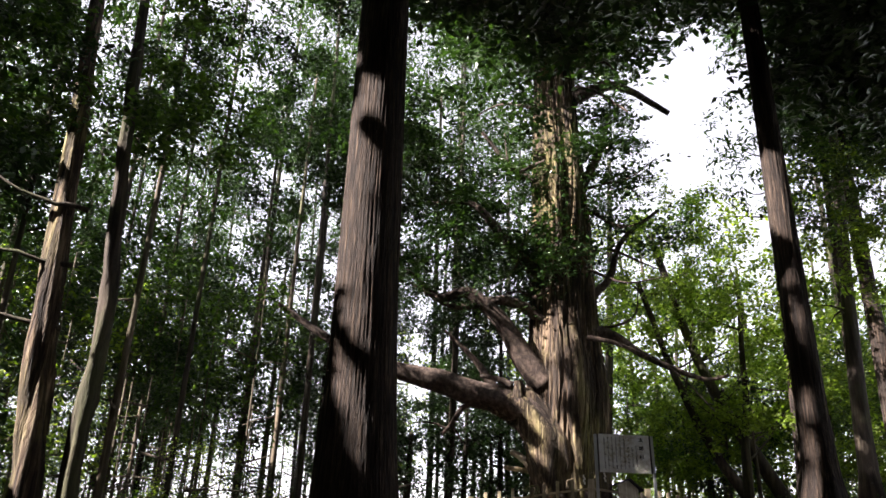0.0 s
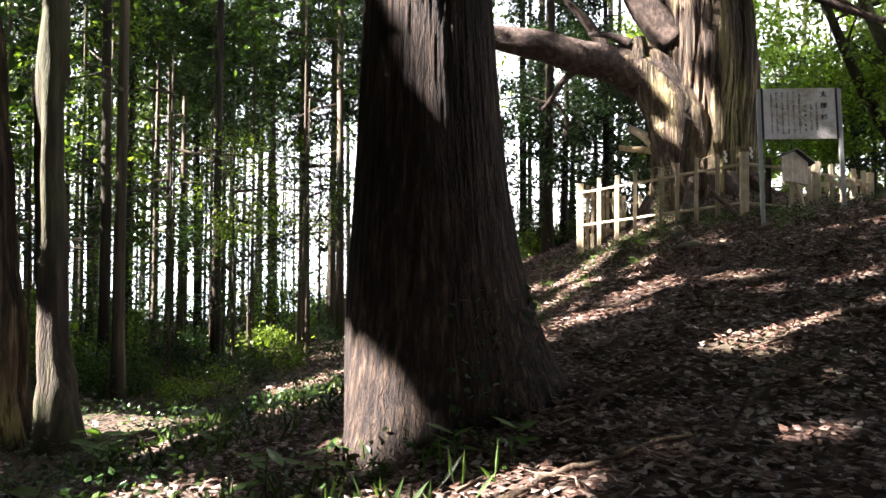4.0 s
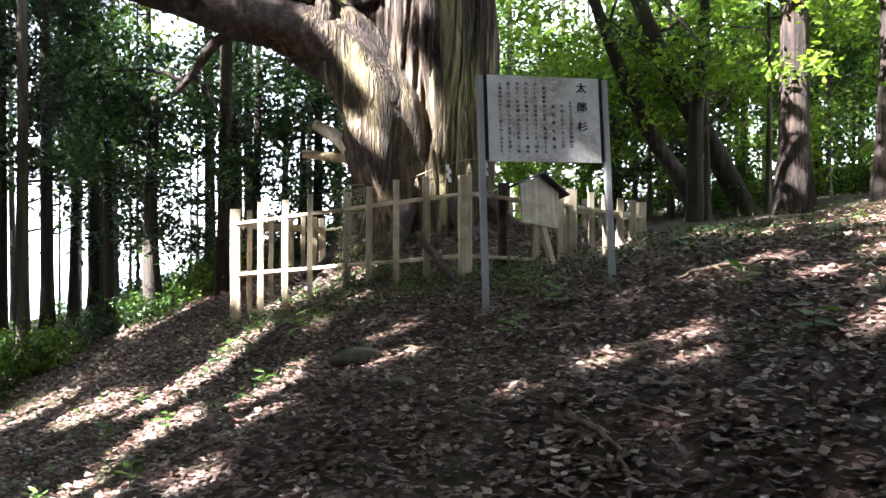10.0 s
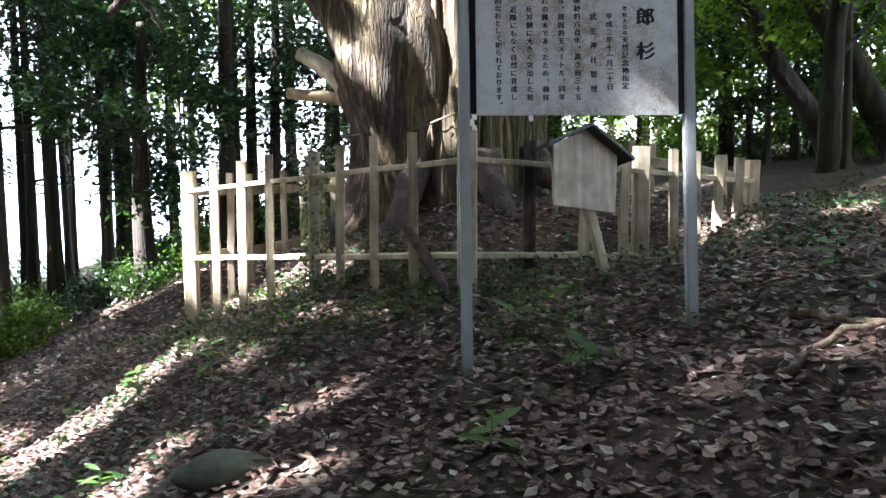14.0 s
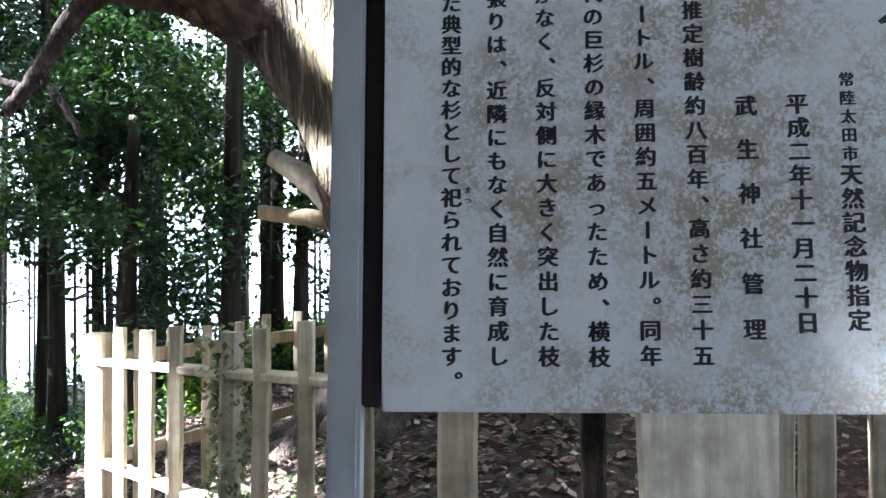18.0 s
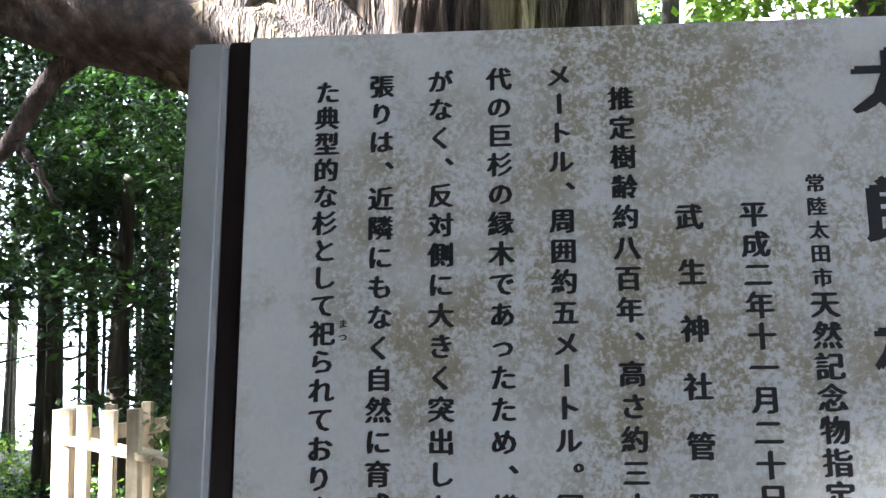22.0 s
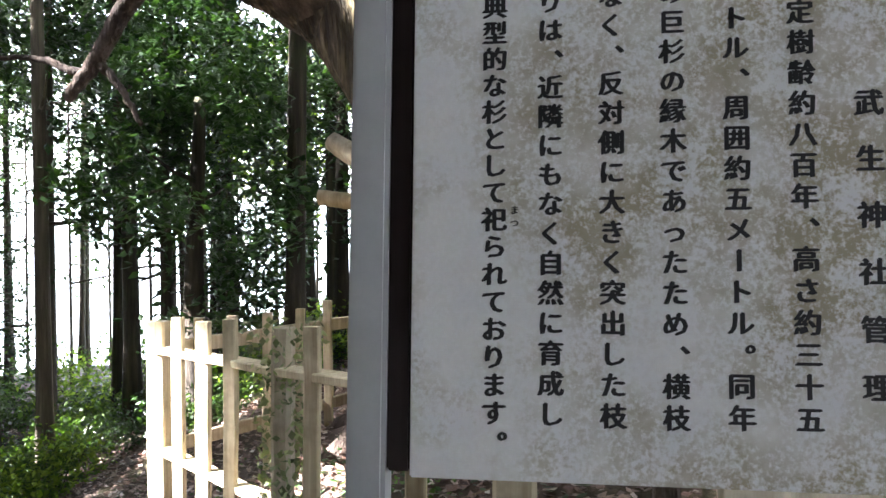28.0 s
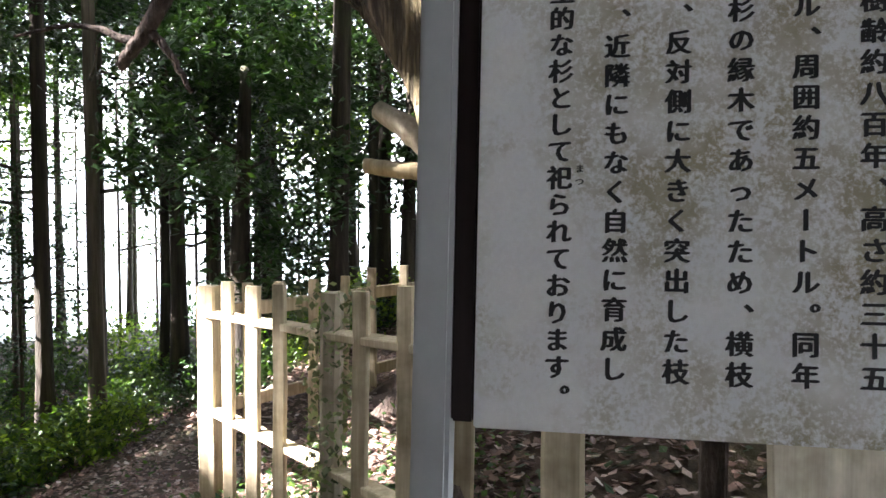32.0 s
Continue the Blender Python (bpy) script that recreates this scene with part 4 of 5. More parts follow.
for k, (x, y, z) in enumerate(((-1.2, -0.3, 5.2), (-2.2, -0.4, 5.1), (-2.0, 0, 6.2), (-1.0, -0.6, 6.5), (-0.6, -0.9, 5.8), (0, -0.9, 6.6), (0.3, -0.9, 7.6), (-3.4, -0.3, 6.4), (-2.8, 0.2, 7.6), (1.0, -0.6, 7.4), (2.2, 0, 7.2), (1.2, -0.2, 9.0), (-0.3, -0.9, 8.6))):
    hang("foliage", SHRUBS[2], giant, pose(x, y, z, 0, 0, k * 67) @ Matrix.Scale(1.0 + 0.25 * (k % 3), 4))
rg = random.Random(64)
for k in range(16):      # bare twisted branches high on the trunk
    z = 4.6 + 0.6 * k
    side = 1 if k % 3 else -1
    p = Vector(up(4.0 + 0.45 * side, 13.5 + rg.uniform(-0.3, 0.5), z))
    run = [p]
    d = Vector((side * rg.uniform(0.6, 1.0), rg.uniform(-0.5, 0.4), rg.uniform(-0.4, 0.5)))
    for j in range(4):
        run.append(run[-1] + d * rg.uniform(0.4, 0.8))
        d = d + Vector((rg.uniform(-0.5, 0.4) * side, rg.uniform(-0.4, 0.4), rg.uniform(-0.7, 0.9)))
    limb("branch", run, rg.uniform(0.05, 0.085), 0.012, 70 + k, 8)
# roots
for k, a in enumerate((3.6, 4.3, 5.0, 5.7, 2.9)):
    p = [(math.cos(a) * d, math.sin(a) * d, gz(TG[0] + math.cos(a) * d, TG[1] + math.sin(a) * d) - GB + h) for d, h in ((0.85, 0.35), (1.15, 0.08), (1.5, -0.02), (1.9, -0.08))]
    limb("root", p, 0.16, 0.04, 20 + k, 10)

# sacred rope round it
rope = thing("straw_rope", (TG[0], TG[1], GB), "old straw rope with white paper streamers round the great cedar", "rope")
ring = []
for k in range(61):
    a = math.pi * (0.95 + 1.1 * k / 60)
    z = 0.42 + 0.62 * k / 60 + 0.05 * math.sin(k / 60 * math.pi * 4)
    r = giant_radius(z, a) + 0.10
    ring.append((math.cos(a) * r, math.sin(a) * r, z))
v, f = tube(ring, [0.007] * len(ring), 8, 0.4, 2)
mesh_object("cord", v, f, M_STRAW, rope, True)
for k in (14, 26, 38, 47):
    p = Vector(ring[k])
    tuft = []
    for j in range(9):
        o = Vector((random.Random(k * 9 + j).uniform(-0.06, 0.06), -0.03, -random.Random(k + j * 3).uniform(0.14, 0.26)))
        tuft.append(tube([p, p + o * 0.6, p + o], [0.004, 0.004, 0.002], 4))
    v, f = merge(tuft)
    mesh_object("straw_tassel", v, f, M_STRAW, rope)
for k in (20, 32, 43):
    p = Vector(ring[k]) + Vector((0, -0.03, 0))
    vs, fs = [], []
    for j in range(4):
        x0, z0 = (0.02 if j % 2 else 0.0), -0.05 * j
        o = len(vs)
        vs += [tuple(p + Vector((x0 - 0.02, -0.004 * j, z0))), tuple(p + Vector((x0 + 0.02, -0.004 * j, z0))), tuple(p + Vector((x0 + 0.025, -0.004 * j - 0.004, z0 - 0.055))), tuple(p + Vector((x0 - 0.015, -0.004 * j - 0.004, z0 - 0.055)))]
        fs.append((o, o + 1, o + 2, o + 3))
    mesh_object("paper_streamer", vs, fs, M_PAPER, rope)

# ---- the lit cedar uphill, and its neighbours ----
TC = (6.45, 6.8)
uphill = thing("cedar_tree", (*TC, gz(*TC)), "tall reddish cedar in dappled sunlight on the bank", "tree")
v, f = rugged_trunk(lambda z, a: 0.235 - 0.008 * z + 0.13 * math.exp(-max(z, -0.3) / 0.4) * (1 + 0.4 * math.cos(4 * a)), lambda z: (-0.012 * z, 0.01 * z), 15.0, 90, 110, 0.018, 21)
mesh_object("trunk", v, f, M_CEDAR, uphill, True)
# the dense ones (9) are an unseen leaf roof, added to cut sky light
crowns(uphill, ((-0.4, 0.2, 12.0, 1.1, 9), (1.5, -4.0, 10.5, 1.2, 9), (-2.0, -7.5, 11.5, 1.2, 9), (3.5, -0.5, 9.0, 1.1, 9), (4.0, -6.0, 8.5, 1.2, 9), (5.0, 2.5, 12.0, 1.1, 9), (2.0, 1.5, 13.5, 1.1, 9), (5.5, -3.0, 12.5, 1.2, 9), (1.0, -10.0, 12.5, 1.2, 9), (6.0, -9.5, 12.0, 1.2, 9), (6.5, 5.5, 11.0, 1.0, 9), (2.8, 1.0, 4.6, 0.6, 2), (2.2, 2.2, 6.4, 0.6, 0)))
for x, y, r, h, lean, label in ((10.1, 14.8, 0.24, 14, (0, 0.01), "upright cedar trunk half in sun"), (11.15, 14.3, 0.16, 14, (-0.03, 0), "slim cedar leaning slightly over the path"), (11.45, 13.3, 0.25, 15, (0.0, 0), "dark cedar trunk on the bank")):
    forest_tree(x, y, h, r, int(x * 10), CEDAR_CROWNS[0], 8.0, M_CEDAR, label, "bank cedars", 1.0, lean, 4)

# leaning dark trees behind the sign
for k, (p, r) in enumerate((([(10.9, 17.2, 0), (10.0, 17.2, 1.3), (9.0, 17.2, 2.9), (8.2, 17.2, 4.9), (7.3, 17.2, 8.0)], 0.22), ([(9.9, 16.9, 0), (9.1, 16.9, 0.9), (8.4, 16.9, 2.0), (7.6, 16.9, 3.9), (6.8, 17, 6.5)], 0.17), ([(9.1, 16.2, 0), (9.15, 16.2, 1.4), (9.3, 16.2, 3.2), (9.4, 16.2, 6.0)], 0.15))):
    x, y = p[0][:2]
    z0 = gz(x, y)
    t = thing("leaning_tree", (x, y, z0), "dark leaning tree behind the fence with thin side branches", "tree", "leaning trees")
    path = bend([(a - x, b - y, c - (0.3 if c == 0 else 0)) for a, b, c in p], 6, 0.02, k)
    v, f = tube(path, [r * (1 - 0.6 * i / len(path)) for i in range(len(path))], 12, 0.15, k)
    mesh_object("trunk", v, f, M_FARBARK, t, True)
    rg = random.Random(50 + k)
    for j in range(7):
        q = path[rg.randrange(6, len(path))]
        d = Vector((rg.uniform(-1, 1), rg.uniform(-0.4, 0.4), rg.uniform(0.1, 0.8)))
        v, f = tube(bend([q, q + d * 0.9, q + d * 1.9 + Vector((0, 0, 0.2))], 4, 0.03, j), [0.04 * (1 - i / 10) for i in range(9)], 6)
        mesh_object("branch", v, f, M_FARBARK, t, True)
    e = path[-1]
    hang("crown", BROAD_CROWNS[2], t, Matrix.Translation((e.x, e.y, e.z - 0.3)) @ Matrix.Scale(0.8, 4))

# ---- fence ----
FA, FB, FC = (1.80, 13.4), (4.0, 11.14), (6.4, 12.5)
FD, FE = (6.3, 15.4), (2.9, 15.7)
FM = (5.27, 11.76)
FTOP = {"a": 1.5, "b": 1.71, "c": 1.56, "d": 1.85, "e": 1.5}
fence = thing("fence", (FB[0], FB[1], gz(*FB)), "weathered pale wooden picket fence round the great cedar", "fence")
FO = Vector((FB[0], FB[1], gz(*FB)))


def fence_run(p0, z0, p1, z1, pickets, over, seed, mat=M_FENCE, lower=0.58):
    rg = random.Random(seed)
    d = Vector((p1[0] - p0[0], p1[1] - p0[1], 0))
    for k, (drop, h) in enumerate(((0.17, 0.088), (0.17 + lower, 0.08))):
        a = Vector((p0[0], p0[1], z0 - drop)) - FO
        b = Vector((p1[0], p1[1], z1 - drop)) - FO
        part("rail", beam(a, b, 0.035, h, 0.005, 0.004, seed + k, 8), mat, fence)
    side = Vector((d.y, -d.x, 0)).normalized() * 0.040
    for f in pickets:
        x, y = p0[0] + d.x * f, p0[1] + d.y * f
        top = z0 + (z1 - z0) * f + over + rg.uniform(-0.02, 0.02)
        w = rg.uniform(0.058, 0.074)
        lean = rg.uniform(-0.015, 0.015)
        foot = Vector((x, y, gz(x, y) - 0.08)) + side - FO
        part("picket", beam(foot, Vector((x + lean, y, top)) + side - FO, w, 0.042, 0.006, 0.004, seed + int(f * 100), 5), mat, fence)


def fence_post(p, top, w, seed, label="", mat=M_FENCE):
    part("post", beam(Vector((p[0], p[1], gz(*p) - 0.15)) - FO, Vector((p[0], p[1], top)) - FO, w, w, 0.012, 0.002, seed, 6), mat, fence, label)


fence_post(FA, FTOP["a"], 0.115, 1)
fence_post(FB, FTOP["b"], 0.115, 2)
fence_post(FC, FTOP["c"], 0.10, 3)
fence_post(FD, FTOP["d"], 0.10, 4)
fence_post(FE, FTOP["e"], 0.10, 5)
fence_post(FM, 1.64, 0.105, 6)
fence_post((4.42, 11.36), 1.66, 0.075, 7, "dark weathered stake", M_LIMB)
fence_run(FA, FTOP["a"], FB, FTOP["b"], (0.145, 0.265, 0.385, 0.64, 0.75, 0.87), 0.03, 10)
fence_run(FB, FTOP["b"], FM, 1.64, (0.62, 0.86), -0.12, 20)
fence_run(FM, 1.64, FC, FTOP["c"], (0.24, 0.43, 0.62, 0.81), 0.0, 30)
fence_run(FC, FTOP["c"], FD, FTOP["d"], (0.2, 0.4, 0.6, 0.8), 0.0, 40)
fence_run(FA, FTOP["a"], FE, FTOP["e"], (0.1, 0.2, 0.32, 0.44, 0.56, 0.7, 0.85), 0.0, 50)
fence_run(FE, FTOP["e"], FD, FTOP["d"], (0.1, 0.22, 0.34, 0.46, 0.58, 0.7, 0.82), 0.0, 60)

# the post overgrown with ivy
IP = (2.98, 12.18)
ivy_post = thing("ivy_post", (*IP, gz(*IP)), "fence stake overgrown with pale ivy", "post")
part("stake", beam((0, 0, -0.1), (0.01, 0, 1.62 - gz(*IP)), 0.085, 0.085, 0.02, 0.006, 3, 8), M_GREYWOOD, ivy_post)
nrng = np.random.default_rng(12)
n = 700
a, h = nrng.uniform(0, 6.28, n), nrng.uniform(0.05, 1.0, n) * (1.66 - gz(*IP))
r = 0.05 + nrng.uniform(0, 0.07, n) + 0.05 * (h > 0.9)
v, f = leaves(np.stack([np.cos(a) * r, np.sin(a) * r, h], 1), 0.036, nrng, 0.6, 0.75)
iv = new("ivy", stuff_mesh("ivy", v, f, M_IVY))
iv.parent = ivy_post

# ---- the notice board ----
LEAN = 0.1                      # it leans back a little
SX, SY, SZ = 3.85, 9.86, 0.52   # foot of the first pole
W_OUT = 1.10
board = thing("notice_board", (SX, SY, SZ), "large white notice board with black lettering on two grey poles", "sign")


def on_sign(u, z, out=0.0):
    """A point of the sign: u along it, z above the foot of the first pole, out towards the reader."""
    return Vector((u, LEAN * z - out, z))


def slab(u0, u1, z0, z1, front, back, bevel=0.003):
    bm = bmesh.new()
    bmesh.ops.create_cube(bm, size=1)
    for vt in bm.verts:
        u = u1 if vt.co.x > 0 else u0
        z = z1 if vt.co.z > 0 else z0
        vt.co = on_sign(u, z, back if vt.co.y > 0 else front)
    bmesh.ops.bevel(bm, geom=bm.edges[:], offset=bevel, segments=2, affect="EDGES")
    return bm


TOP, BOTTOM = 1.885, 1.19
part("pole", slab(0.0, 0.05, -0.35, TOP - 0.005, 0.012, -0.038, 0.006), M_POST, board, "grey painted metal pole")
part("pole", slab(W_OUT - 0.05, W_OUT, -0.35, TOP - 0.005, 0.012, -0.038, 0.006), M_POST, board, "grey painted metal pole")
part("side_strip", slab(0.0505, 0.0805, BOTTOM + 0.005, TOP - 0.002, 0.004, -0.03), M_STRIP, board, "dark brown side strip")
part("side_strip", slab(W_OUT - 0.0805, W_OUT - 0.0505, BOTTOM + 0.005, TOP - 0.002, 0.004, -0.03), M_STRIP, board, "dark brown side strip")
U0, U1 = 0.081, W_OUT - 0.081
face = part("panel", slab(U0, U1, BOTTOM, TOP, 0.010, -0.02, 0.002), M_SIGN, board, "white board stained with algae")

PW = U1 - U0
COLUMNS = [  # column's place across, centre of its first character, pitch, size, text
    (0.103, 0.077, 0.0336, 0.0315, "た典型的な杉として祀られております。"),
    (0.172, 0.071, 0.0362, 0.0315, "張りは、近隣にもなく自然に育成し"),
    (0.246, 0.067, 0.0365, 0.0315, "がなく、反対側に大きく突出した枝"),
    (0.319, 0.066, 0.0366, 0.0315, "代の巨杉の縁木であったため、横枝"),
    (0.393, 0.064, 0.0366, 0.0315, "メートル、周囲約五メートル。同年"),
    (0.468, 0.096, 0.0369, 0.0315, "推定樹齢約八百年、高さ約三十五"),
    (0.542, 0.245, 0.0660, 0.0330, "武生神社管理"),
    (0.617, 0.243, 0.0358, 0.0330, "平成二年十一月二十日"),
    (0.690, 0.207, 0.0280, 0.0230, "常陸太田市"),
    (0.690, 0.350, 0.0353, 0.0330, "天然記念物指定"),
    (0.787, 0.083, 0.1590, 0.0860, "太郎杉"),
    (0.128, 0.368, 0.0160, 0.0110, "まつ"),
]
glyphs = []
for u, top, pitch, size, text in COLUMNS:
    for k, ch in enumerate(text):
        cu = bpy.data.curves.new("glyph", "FONT")
        cu.body, cu.size, cu.resolution_u = ch, 1.0, 2
        ob = new("glyph", cu)
        glyphs.append((ob, u, top + pitch * k, size, ch, text))
bpy.context.view_layer.update()
deps = bpy.context.evaluated_depsgraph_get()
for ob, u, v0, size, ch, text in glyphs:
    me = ob.evaluated_get(deps).to_mesh()
    co = np.empty(len(me.vertices) * 3)
    me.vertices.foreach_get("co", co)
    co = co.reshape(-1, 3)[:, :2]
    small = ch in "、。"
    x0, y0 = (0.14, 0.12) if small else (0.5, 0.38)
    if ch == "ー":
        co = np.stack([0.5 - (co[:, 1] - 0.38), 0.38 - (co[:, 0] - 0.5)], 1)
    wide = 1.06 if size > 0.05 else 1.0
    vs, fs = [], []
    for n, (dx, dy) in enumerate(((0, 0), (0.05, 0.012), (-0.05, -0.012), (0.0, 0.032))):   # heavy strokes
        o = len(vs)
        for x, y in co:
            cx, cz = ((x - x0 + dx) * wide + (0.28 if small else 0)) * size, (y - y0 + dy + (0.22 if small else 0)) * size
            vs.append(tuple(on_sign(U0 + u + cx, TOP - v0 + cz, 0.0102 + 0.0001 * n)))
        fs.extend(tuple(i + o for i in p.vertices) for p in me.polygons)
    ob.evaluated_get(deps).to_mesh_clear()
    mesh_object("character", vs, fs, M_INK, face)
for ob, *_ in glyphs:
    cu = ob.data
    bpy.data.objects.remove(ob)
    bpy.data.curves.remove(cu)

# ---- the small roofed board on a leaning stake ----
KX, KY = 4.82, 11.03
KZ = gz(KX, KY)
kb = thing("roofed_wooden_board", (KX, KY, KZ), "small weathered wooden board with a roof on a leaning stake", "sign")
kb.matrix_basis = pose(KX, KY, KZ, -12, -9, 24)
roll = Matrix.Translation((0, 0, 0.6)) @ Matrix.Rotation(radians(17), 4, "Y") @ Matrix.Translation((0, 0, -0.6))
part("stake", beam((0, 0, -0.25), (0, 0, 0.72), 0.062, 0.05, 0.006, 0.002, 1), M_FENCE, kb)
bm = bmesh.new()
prof = [(-0.215, 0.39), (0.215, 0.39), (0.235, 0.75), (0.0, 0.88), (-0.235, 0.75)]
fr = [bm.verts.new((x, -0.058, z)) for x, z in prof]
bk = [bm.verts.new((x, -0.030, z)) for x, z in prof]
bm.faces.new(fr)
bm.faces.new(bk[::-1])
for k in range(5):
    bm.faces.new((fr[k], bk[k], bk[(k + 1) % 5], fr[(k + 1) % 5]))
bmesh.ops.bevel(bm, geom=bm.edges[:], offset=0.003, segments=1, affect="EDGES")
part("board", bm, M_GREYWOOD, kb, "bare grey wooden board").matrix_basis = roll
for s in (-1, 1):
    part("roof_slope", beam((0, -0.045, 0.898), (s * 0.31, -0.045, 0.726), 0.022, 0.17, 0.004, 0.0, 4), M_ROOF, kb, "dark sheet-covered roof slope").matrix_basis = roll

# ---- loose things on the ground ----
def stone(x, y, w, seed):
    bm = bmesh.new()
    bmesh.ops.create_icosphere(bm, subdivisions=3, radius=1)
    for vt in bm.verts:
        n = 1 + 0.25 * noise.noise(vt.co * 1.3 + Vector((seed, 0, 0))) + 0.08 * noise.noise(vt.co * 4)
        vt.co = Vector((vt.co.x * w * 0.5 * n, vt.co.y * w * 0.35 * n, vt.co.z * w * 0.2 * n))
    ob = part("stone", bm, M_ROCK, None, "", True)
    ob.location = (x, y, gz(x, y) + w * 0.07)
    tagged(ob, "flat mossy grey-green stone half sunk in the leaves", "stone")


stone(2.86, 9.5, 0.4, 2)
stone(3.02, 8.6, 0.18, 5)


def ground_branch(points, r, seed, label):
    x, y = points[0]
    z = gz(x, y)
    path = bend([(a - x, b - y, gz(a, b) - z + r + 0.02) for a, b in points], 6, 0.015, seed)
    v, f = tube(path, [r * (1 - 0.55 * k / len(path)) for k in range(len(path))], 8, 0.25, seed)
    ob = mesh_object("fallen_branch", v, f, M_TWIG, None, True)
    ob.location = (x, y, z)
    tagged(ob, label, "branch", "fallen branches")


for k, (pts, r) in enumerate((([(0.9, 3.6), (1.2, 3.75), (1.45, 3.65)], 0.02), ([(1.6, 5.4), (1.9, 5.6), (2.2, 5.2), (2.25, 4.9)], 0.018), ([(3.6, 7.3), (3.65, 6.9), (3.5, 6.4), (3.4, 6.1)], 0.015), ([(3.5, 6.3), (3.3, 6.2), (3.1, 6.35)], 0.012), ([(2.6, 4.3), (2.9, 4.2), (3.2, 4.0)], 0.03), ([(5.2, 9.6), (5.35, 9.3), (5.5, 8.9)], 0.02), ([(4.9, 9.0), (5.3, 9.2), (5.8, 9.0)], 0.018), ([(0.4, 2.4), (0.8, 2.6), (1.3, 2.7)], 0.02), ([(5.4, 6.9), (5.6, 6.4), (5.8, 6.0)], 0.025))):
    ground_branch(pts, r, 70 + k, "bare brown branch lying on dead leaves")

pole = mesh_object("leaning_stick", *tube(bend([(3.6, 11.47, gz(3.6, 11.47) + 0.5), (3.75, 11.25, gz(3.75, 11.25) + 0.27), (3.92, 10.95, gz(3.92, 10.95))], 4, 0.008, 3), [0.034] * 9, 8, 0.25, 3), M_LIMB, None, True)
tagged(pole, "short dark reddish stick leaning on the fence corner", "stick")

# dead leaves over the slope
nrng = np.random.default_rng(1)


def litter(name, n, box, size, mat, label, keep=None, lift=0.016, droop=0.0, spread=0.5, slim=0.66):
    x, y = nrng.uniform(box[0], box[2], n), nrng.uniform(box[1], box[3], n)
    if keep is not None:
        ok = keep(x, y)
        x, y = x[ok], y[ok]
    z = ground_z(x, y) + nrng.uniform(0.0, lift * 2, len(x)) + 0.006
    v, f = leaves(np.stack([x, y, z], 1), size, nrng, droop, slim, spread)
    ob = new(name, stuff_mesh(name, v, f, mat))
    return tagged(ob, label, "leaf litter" if "dead" in label else "plants", "", "stuff")


litter("leaf_litter", 230000, (-3, -4, 11, 14), 0.056, M_LITTER, "dead brown leaves covering the slope", lambda x, y: np.abs(x - 0.36 * y - 1.0) < 5.2)
litter("leaf_litter", 21000, (-3, 9.5, 3.6, 18), 0.06, M_LITTER, "dead brown leaves on the bank below the fence", lambda x, y: (x < 0.36 * y - 4.1) | ((y > 14) & (x < 2.6)))
litter("leaf_litter", 16000, (-11, -3, 14, 24), 0.12, M_LITTER, "dead brown leaves on the outer ground", lambda x, y: np.abs(x - 0.36 * y - 1.0) > 5.0)
in_green = lambda x, y: (x < 0.2 * y - 0.3 + np.sin(y * 2 + x * 3) * 0.5) & (x > -9) | (x > 0.3 * y + 4.0 + np.sin(y * 2) * 0.6)
litter("ground_cover", 20000, (-8, -3, 11, 15), 0.05, M_BROAD, "low green creeping plants on the bank", in_green, 0.03, -0.3, 0.5, 0.7)
litter("ground_cover", 5000, (1.6, 8.5, 7.5, 13.5), 0.05, M_DARKLEAF, "dark creeping plants round the fence", lambda x, y: y > 10.0 + 0.6 * np.sin(x * 2), 0.04, -0.3, 0.5, 0.75)

litter("ground_cover", 10000, (1.0, 9.6, 4.6, 13.2), 0.032, M_BROAD, "small-leaved grey-green plants along the fence foot", lambda x, y: (np.abs(x + y - 14.9 + 0.3 * np.sin(3 * x)) < 0.9) & (np.sin(4.1 * x + 1) * np.sin(3.7 * y) > -0.55), 0.05, -0.4, 0.7, 0.7)
litter("ground_cover", 3500, (3.6, 9.9, 7.2, 12.6), 0.035, M_DARKLEAF, "dark leafy creepers in the shade behind the notice board", lambda x, y: (np.abs(y - 0.5 * x - 8.7) < 0.55), 0.06, -0.4, 0.7, 0.7)

litter("ground_cover", 9000, (-7, 1.2, 0.6, 9.5), 0.06, M_DARKLEAF, "green creepers and low plants on the lower bank", lambda x, y: (x < 0.15 * y - 0.4) & (np.sin(2.3 * x + 1) * np.sin(1.9 * y) > -0.4) & ((x + 0.03) ** 2 + (y - 4.15) ** 2 > 0.5), 0.09, -0.4, 0.7, 0.6)
litter("grass_tufts", 3200, (-4.5, 1.0, 1.4, 9.5), 0.16, M_BROAD, "bright thin grass blades beside the near cedar", lambda x, y: (np.hypot(x + 1.6, y - 5.6) < 1.5) | (np.hypot(x + 0.4, y - 2.6) < 0.9), 0.02, -1.0, 0.5, 0.08)

# seedlings with a few broad leaves
def leaf_mesh(length, wide, mat):
    """One pointed leaf with a folded midrib, lying along x."""
    vs, fs = [], []
    for k in range(5):
        f = k / 4
        w = wide * math.sin(math.pi * min(1, f * 0.9 + 0.05)) * 0.5
        vs += [(length * f, -w, 0.02 * length - 0.12 * length * f * f), (length * f, 0, -0.12 * length * f * f), (length * f, w, 0.02 * length - 0.12 * length * f * f)]
    for k in range(4):
        o = 3 * k
        fs += [(o, o + 1, o + 4, o + 3), (o + 1, o + 2, o + 5, o + 4)]
    me = bpy.data.meshes.new("leaf")
    me.from_pydata(vs, [], fs)
    me.materials.append(mat)
    return me


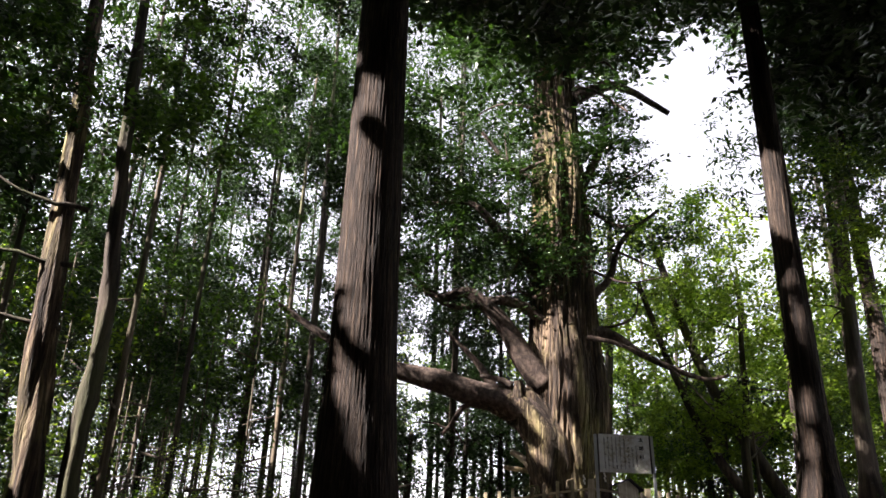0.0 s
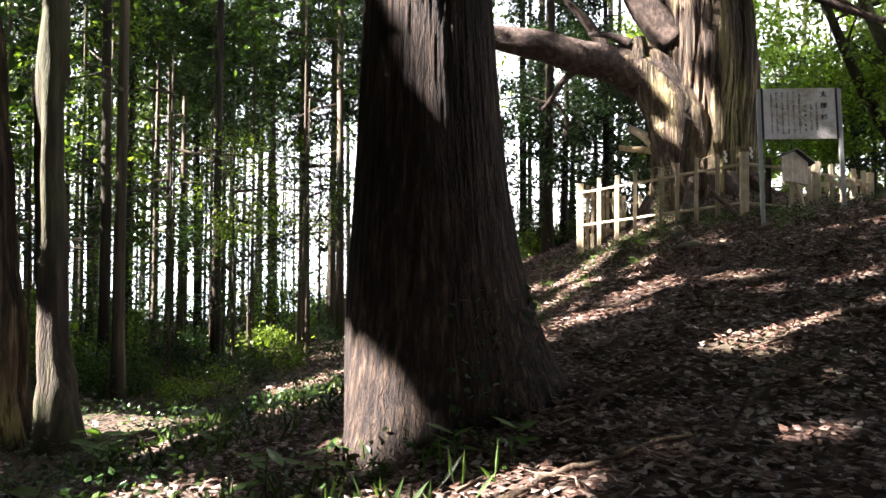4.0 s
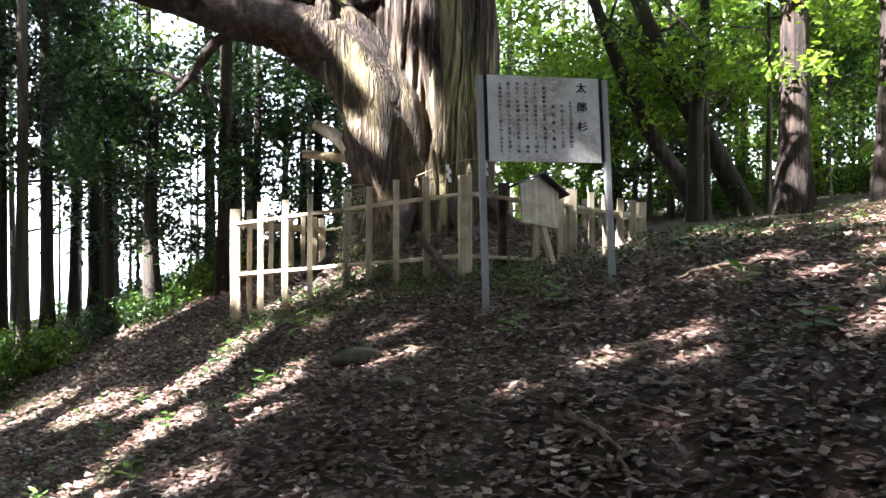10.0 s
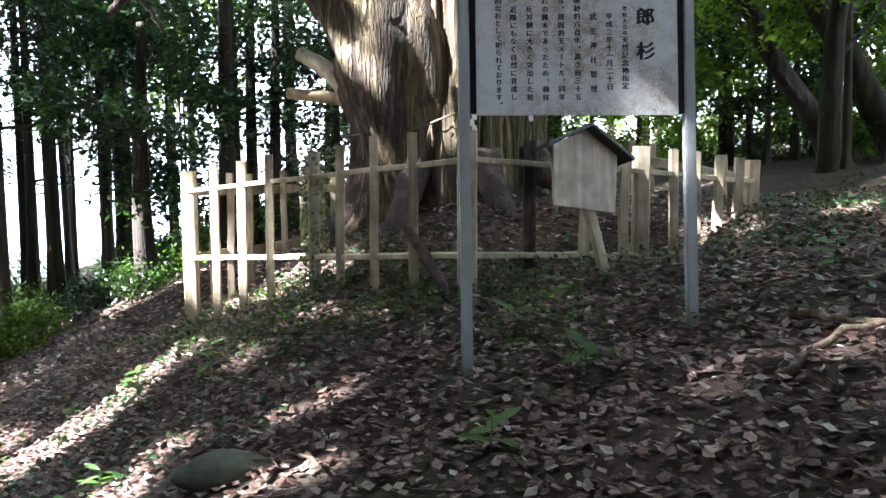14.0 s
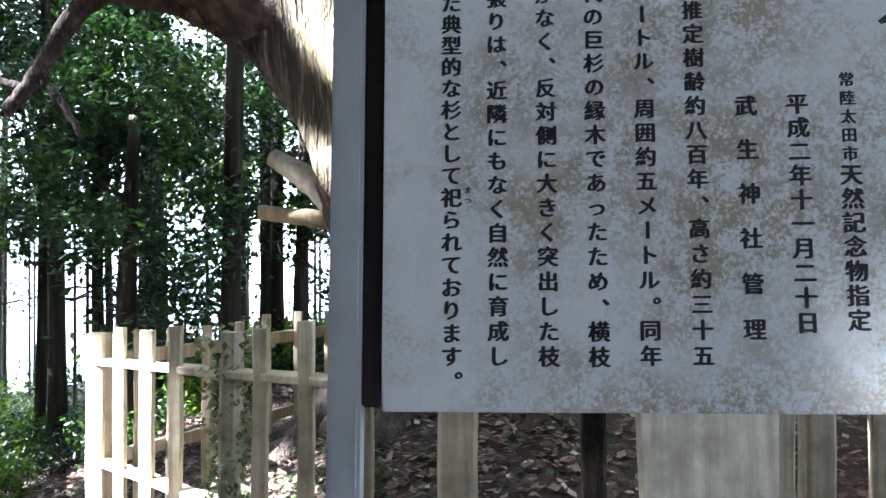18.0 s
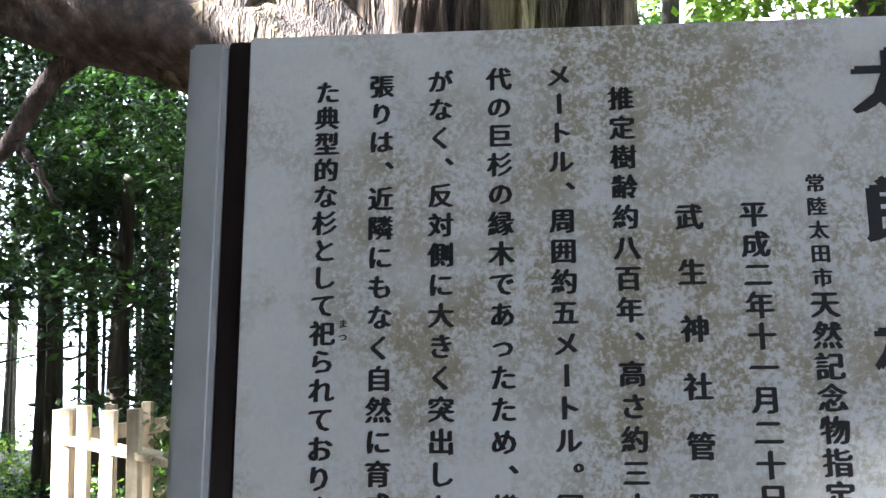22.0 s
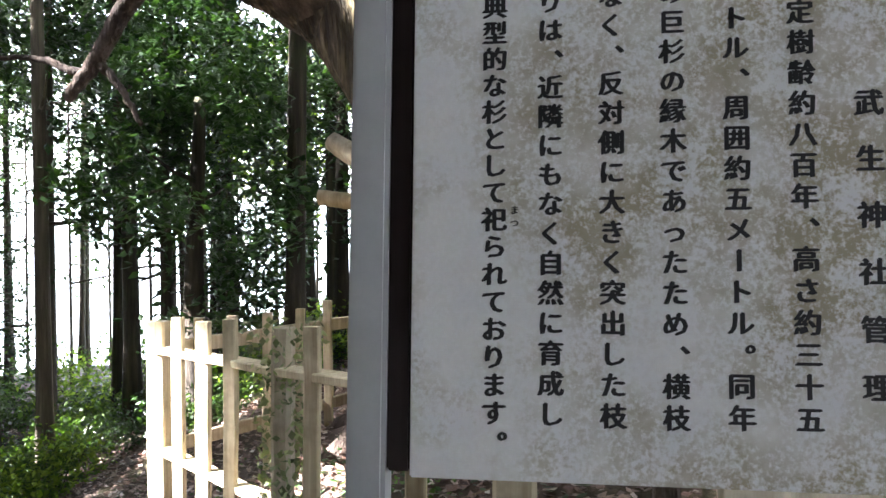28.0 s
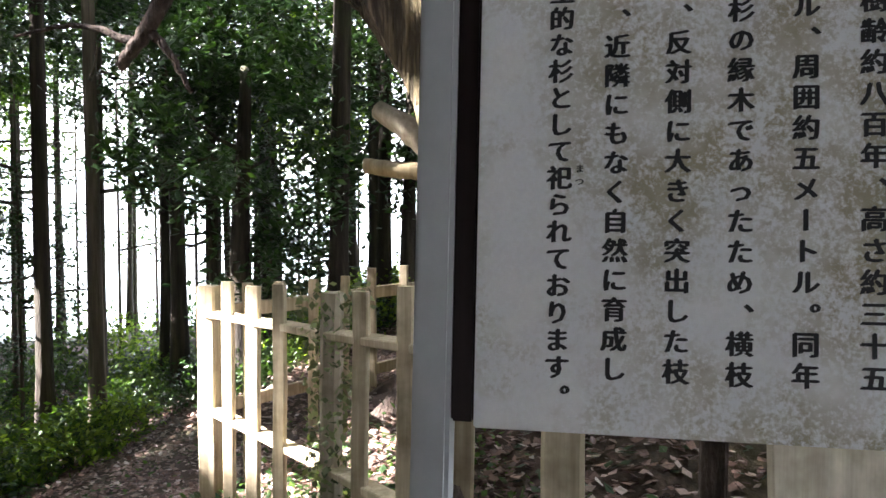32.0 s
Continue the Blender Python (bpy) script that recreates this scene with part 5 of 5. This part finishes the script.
LEAF_MESHES = [leaf_mesh(0.12, 0.055, M_BROAD), leaf_mesh(0.15, 0.05, M_YOUNG), leaf_mesh(0.10, 0.06, M_DARKLEAF)]
v, f = tube([(0, 0, -0.03), (0.004, 0, 0.08), (0, 0.004, 0.17)], [0.004, 0.003, 0.002], 5)
STEM = bpy.data.meshes.new("stem")
STEM.from_pydata(v, [], f)
STEM.materials.append(M_BROAD)


def seedling(x, y, size, k, rg):
    t = thing("seedling", (x, y, gz(x, y)), "small seedling with fresh green leaves among dead leaves", "plant", "seedlings", rg.uniform(0, 360))
    t.scale = (size, size, size)
    o = new("stem", STEM)
    o.parent = t
    for j in range(6 + k):
        o = new("leaf", LEAF_MESHES[k])
        o.parent = t
        o.matrix_basis = pose(0, 0, 0.06 + 0.11 * j / 6, rg.uniform(-20, 20), rg.uniform(-35, 15), j * 137 + rg.uniform(-15, 15))


rg = random.Random(31)
for x, y, size in ((-2.9, 5.4, 1.9), (-3.3, 6.2, 1.8), (-2.2, 5.6, 1.4), (-0.75, 2.75, 1.1), (0.18, 3.12, 1.0), (-1.0, 3.6, 1.2), (-0.85, 3.3, 1.6), (-1.6, 4.6, 1.3), (-2.6, 5.0, 1.5), (-3.0, 4.0, 1.7), (-1.9, 2.9, 1.6), (0.5, 3.0, 0.9), (-0.55, 2.5, 1.0), (-1.0, 2.1, 2.0), (-0.6, 1.7, 1.6), (3.9, 9.2, 0.9), (4.35, 9.6, 1.0), (4.15, 10.2, 1.2), (5.2, 8.5, 1.0), (4.6, 4.6, 0.8), (4.3, 5.6, 0.9), (3.6, 3.6, 1.1)):
    seedling(x, y, size, rg.randrange(3), rg)
made = 0
while made < 110:
    y = rg.uniform(-1.0, 12)
    x = 0.36 * y + 0.4 + (rg.uniform(-4.0, -1.7) if rg.random() < 0.65 else rg.uniform(1.6, 4.5))
    if (x - TA[0]) ** 2 + (y - TA[1]) ** 2 < 0.5:
        continue
    seedling(x, y, rg.uniform(0.5, 1.1), made % 3, rg)
    made += 1

# fallen twigs
twigs = []
rg = random.Random(9)
for k in range(260):
    y = rg.uniform(-2, 13)
    x = 0.36 * y + rg.uniform(-3.5, 4.5)
    a, n = rg.uniform(0, 6.28), rg.uniform(0.1, 0.4)
    x2, y2 = x + math.cos(a) * n, y + math.sin(a) * n
    m = ((x + x2) / 2 + rg.uniform(-0.05, 0.05), (y + y2) / 2 + rg.uniform(-0.05, 0.05))
    r = rg.uniform(0.003, 0.008)
    twigs.append(tube([(p, q, gz(p, q) + 0.03 + r) for p, q in ((x, y), m, (x2, y2))], [r, r, r * 0.6], 5))
v, f = merge(twigs)
tagged(mesh_object("twigs", v, f, M_TWIG, None, True), "thin fallen twigs strewn on the dead leaves", "twigs", "", "stuff")
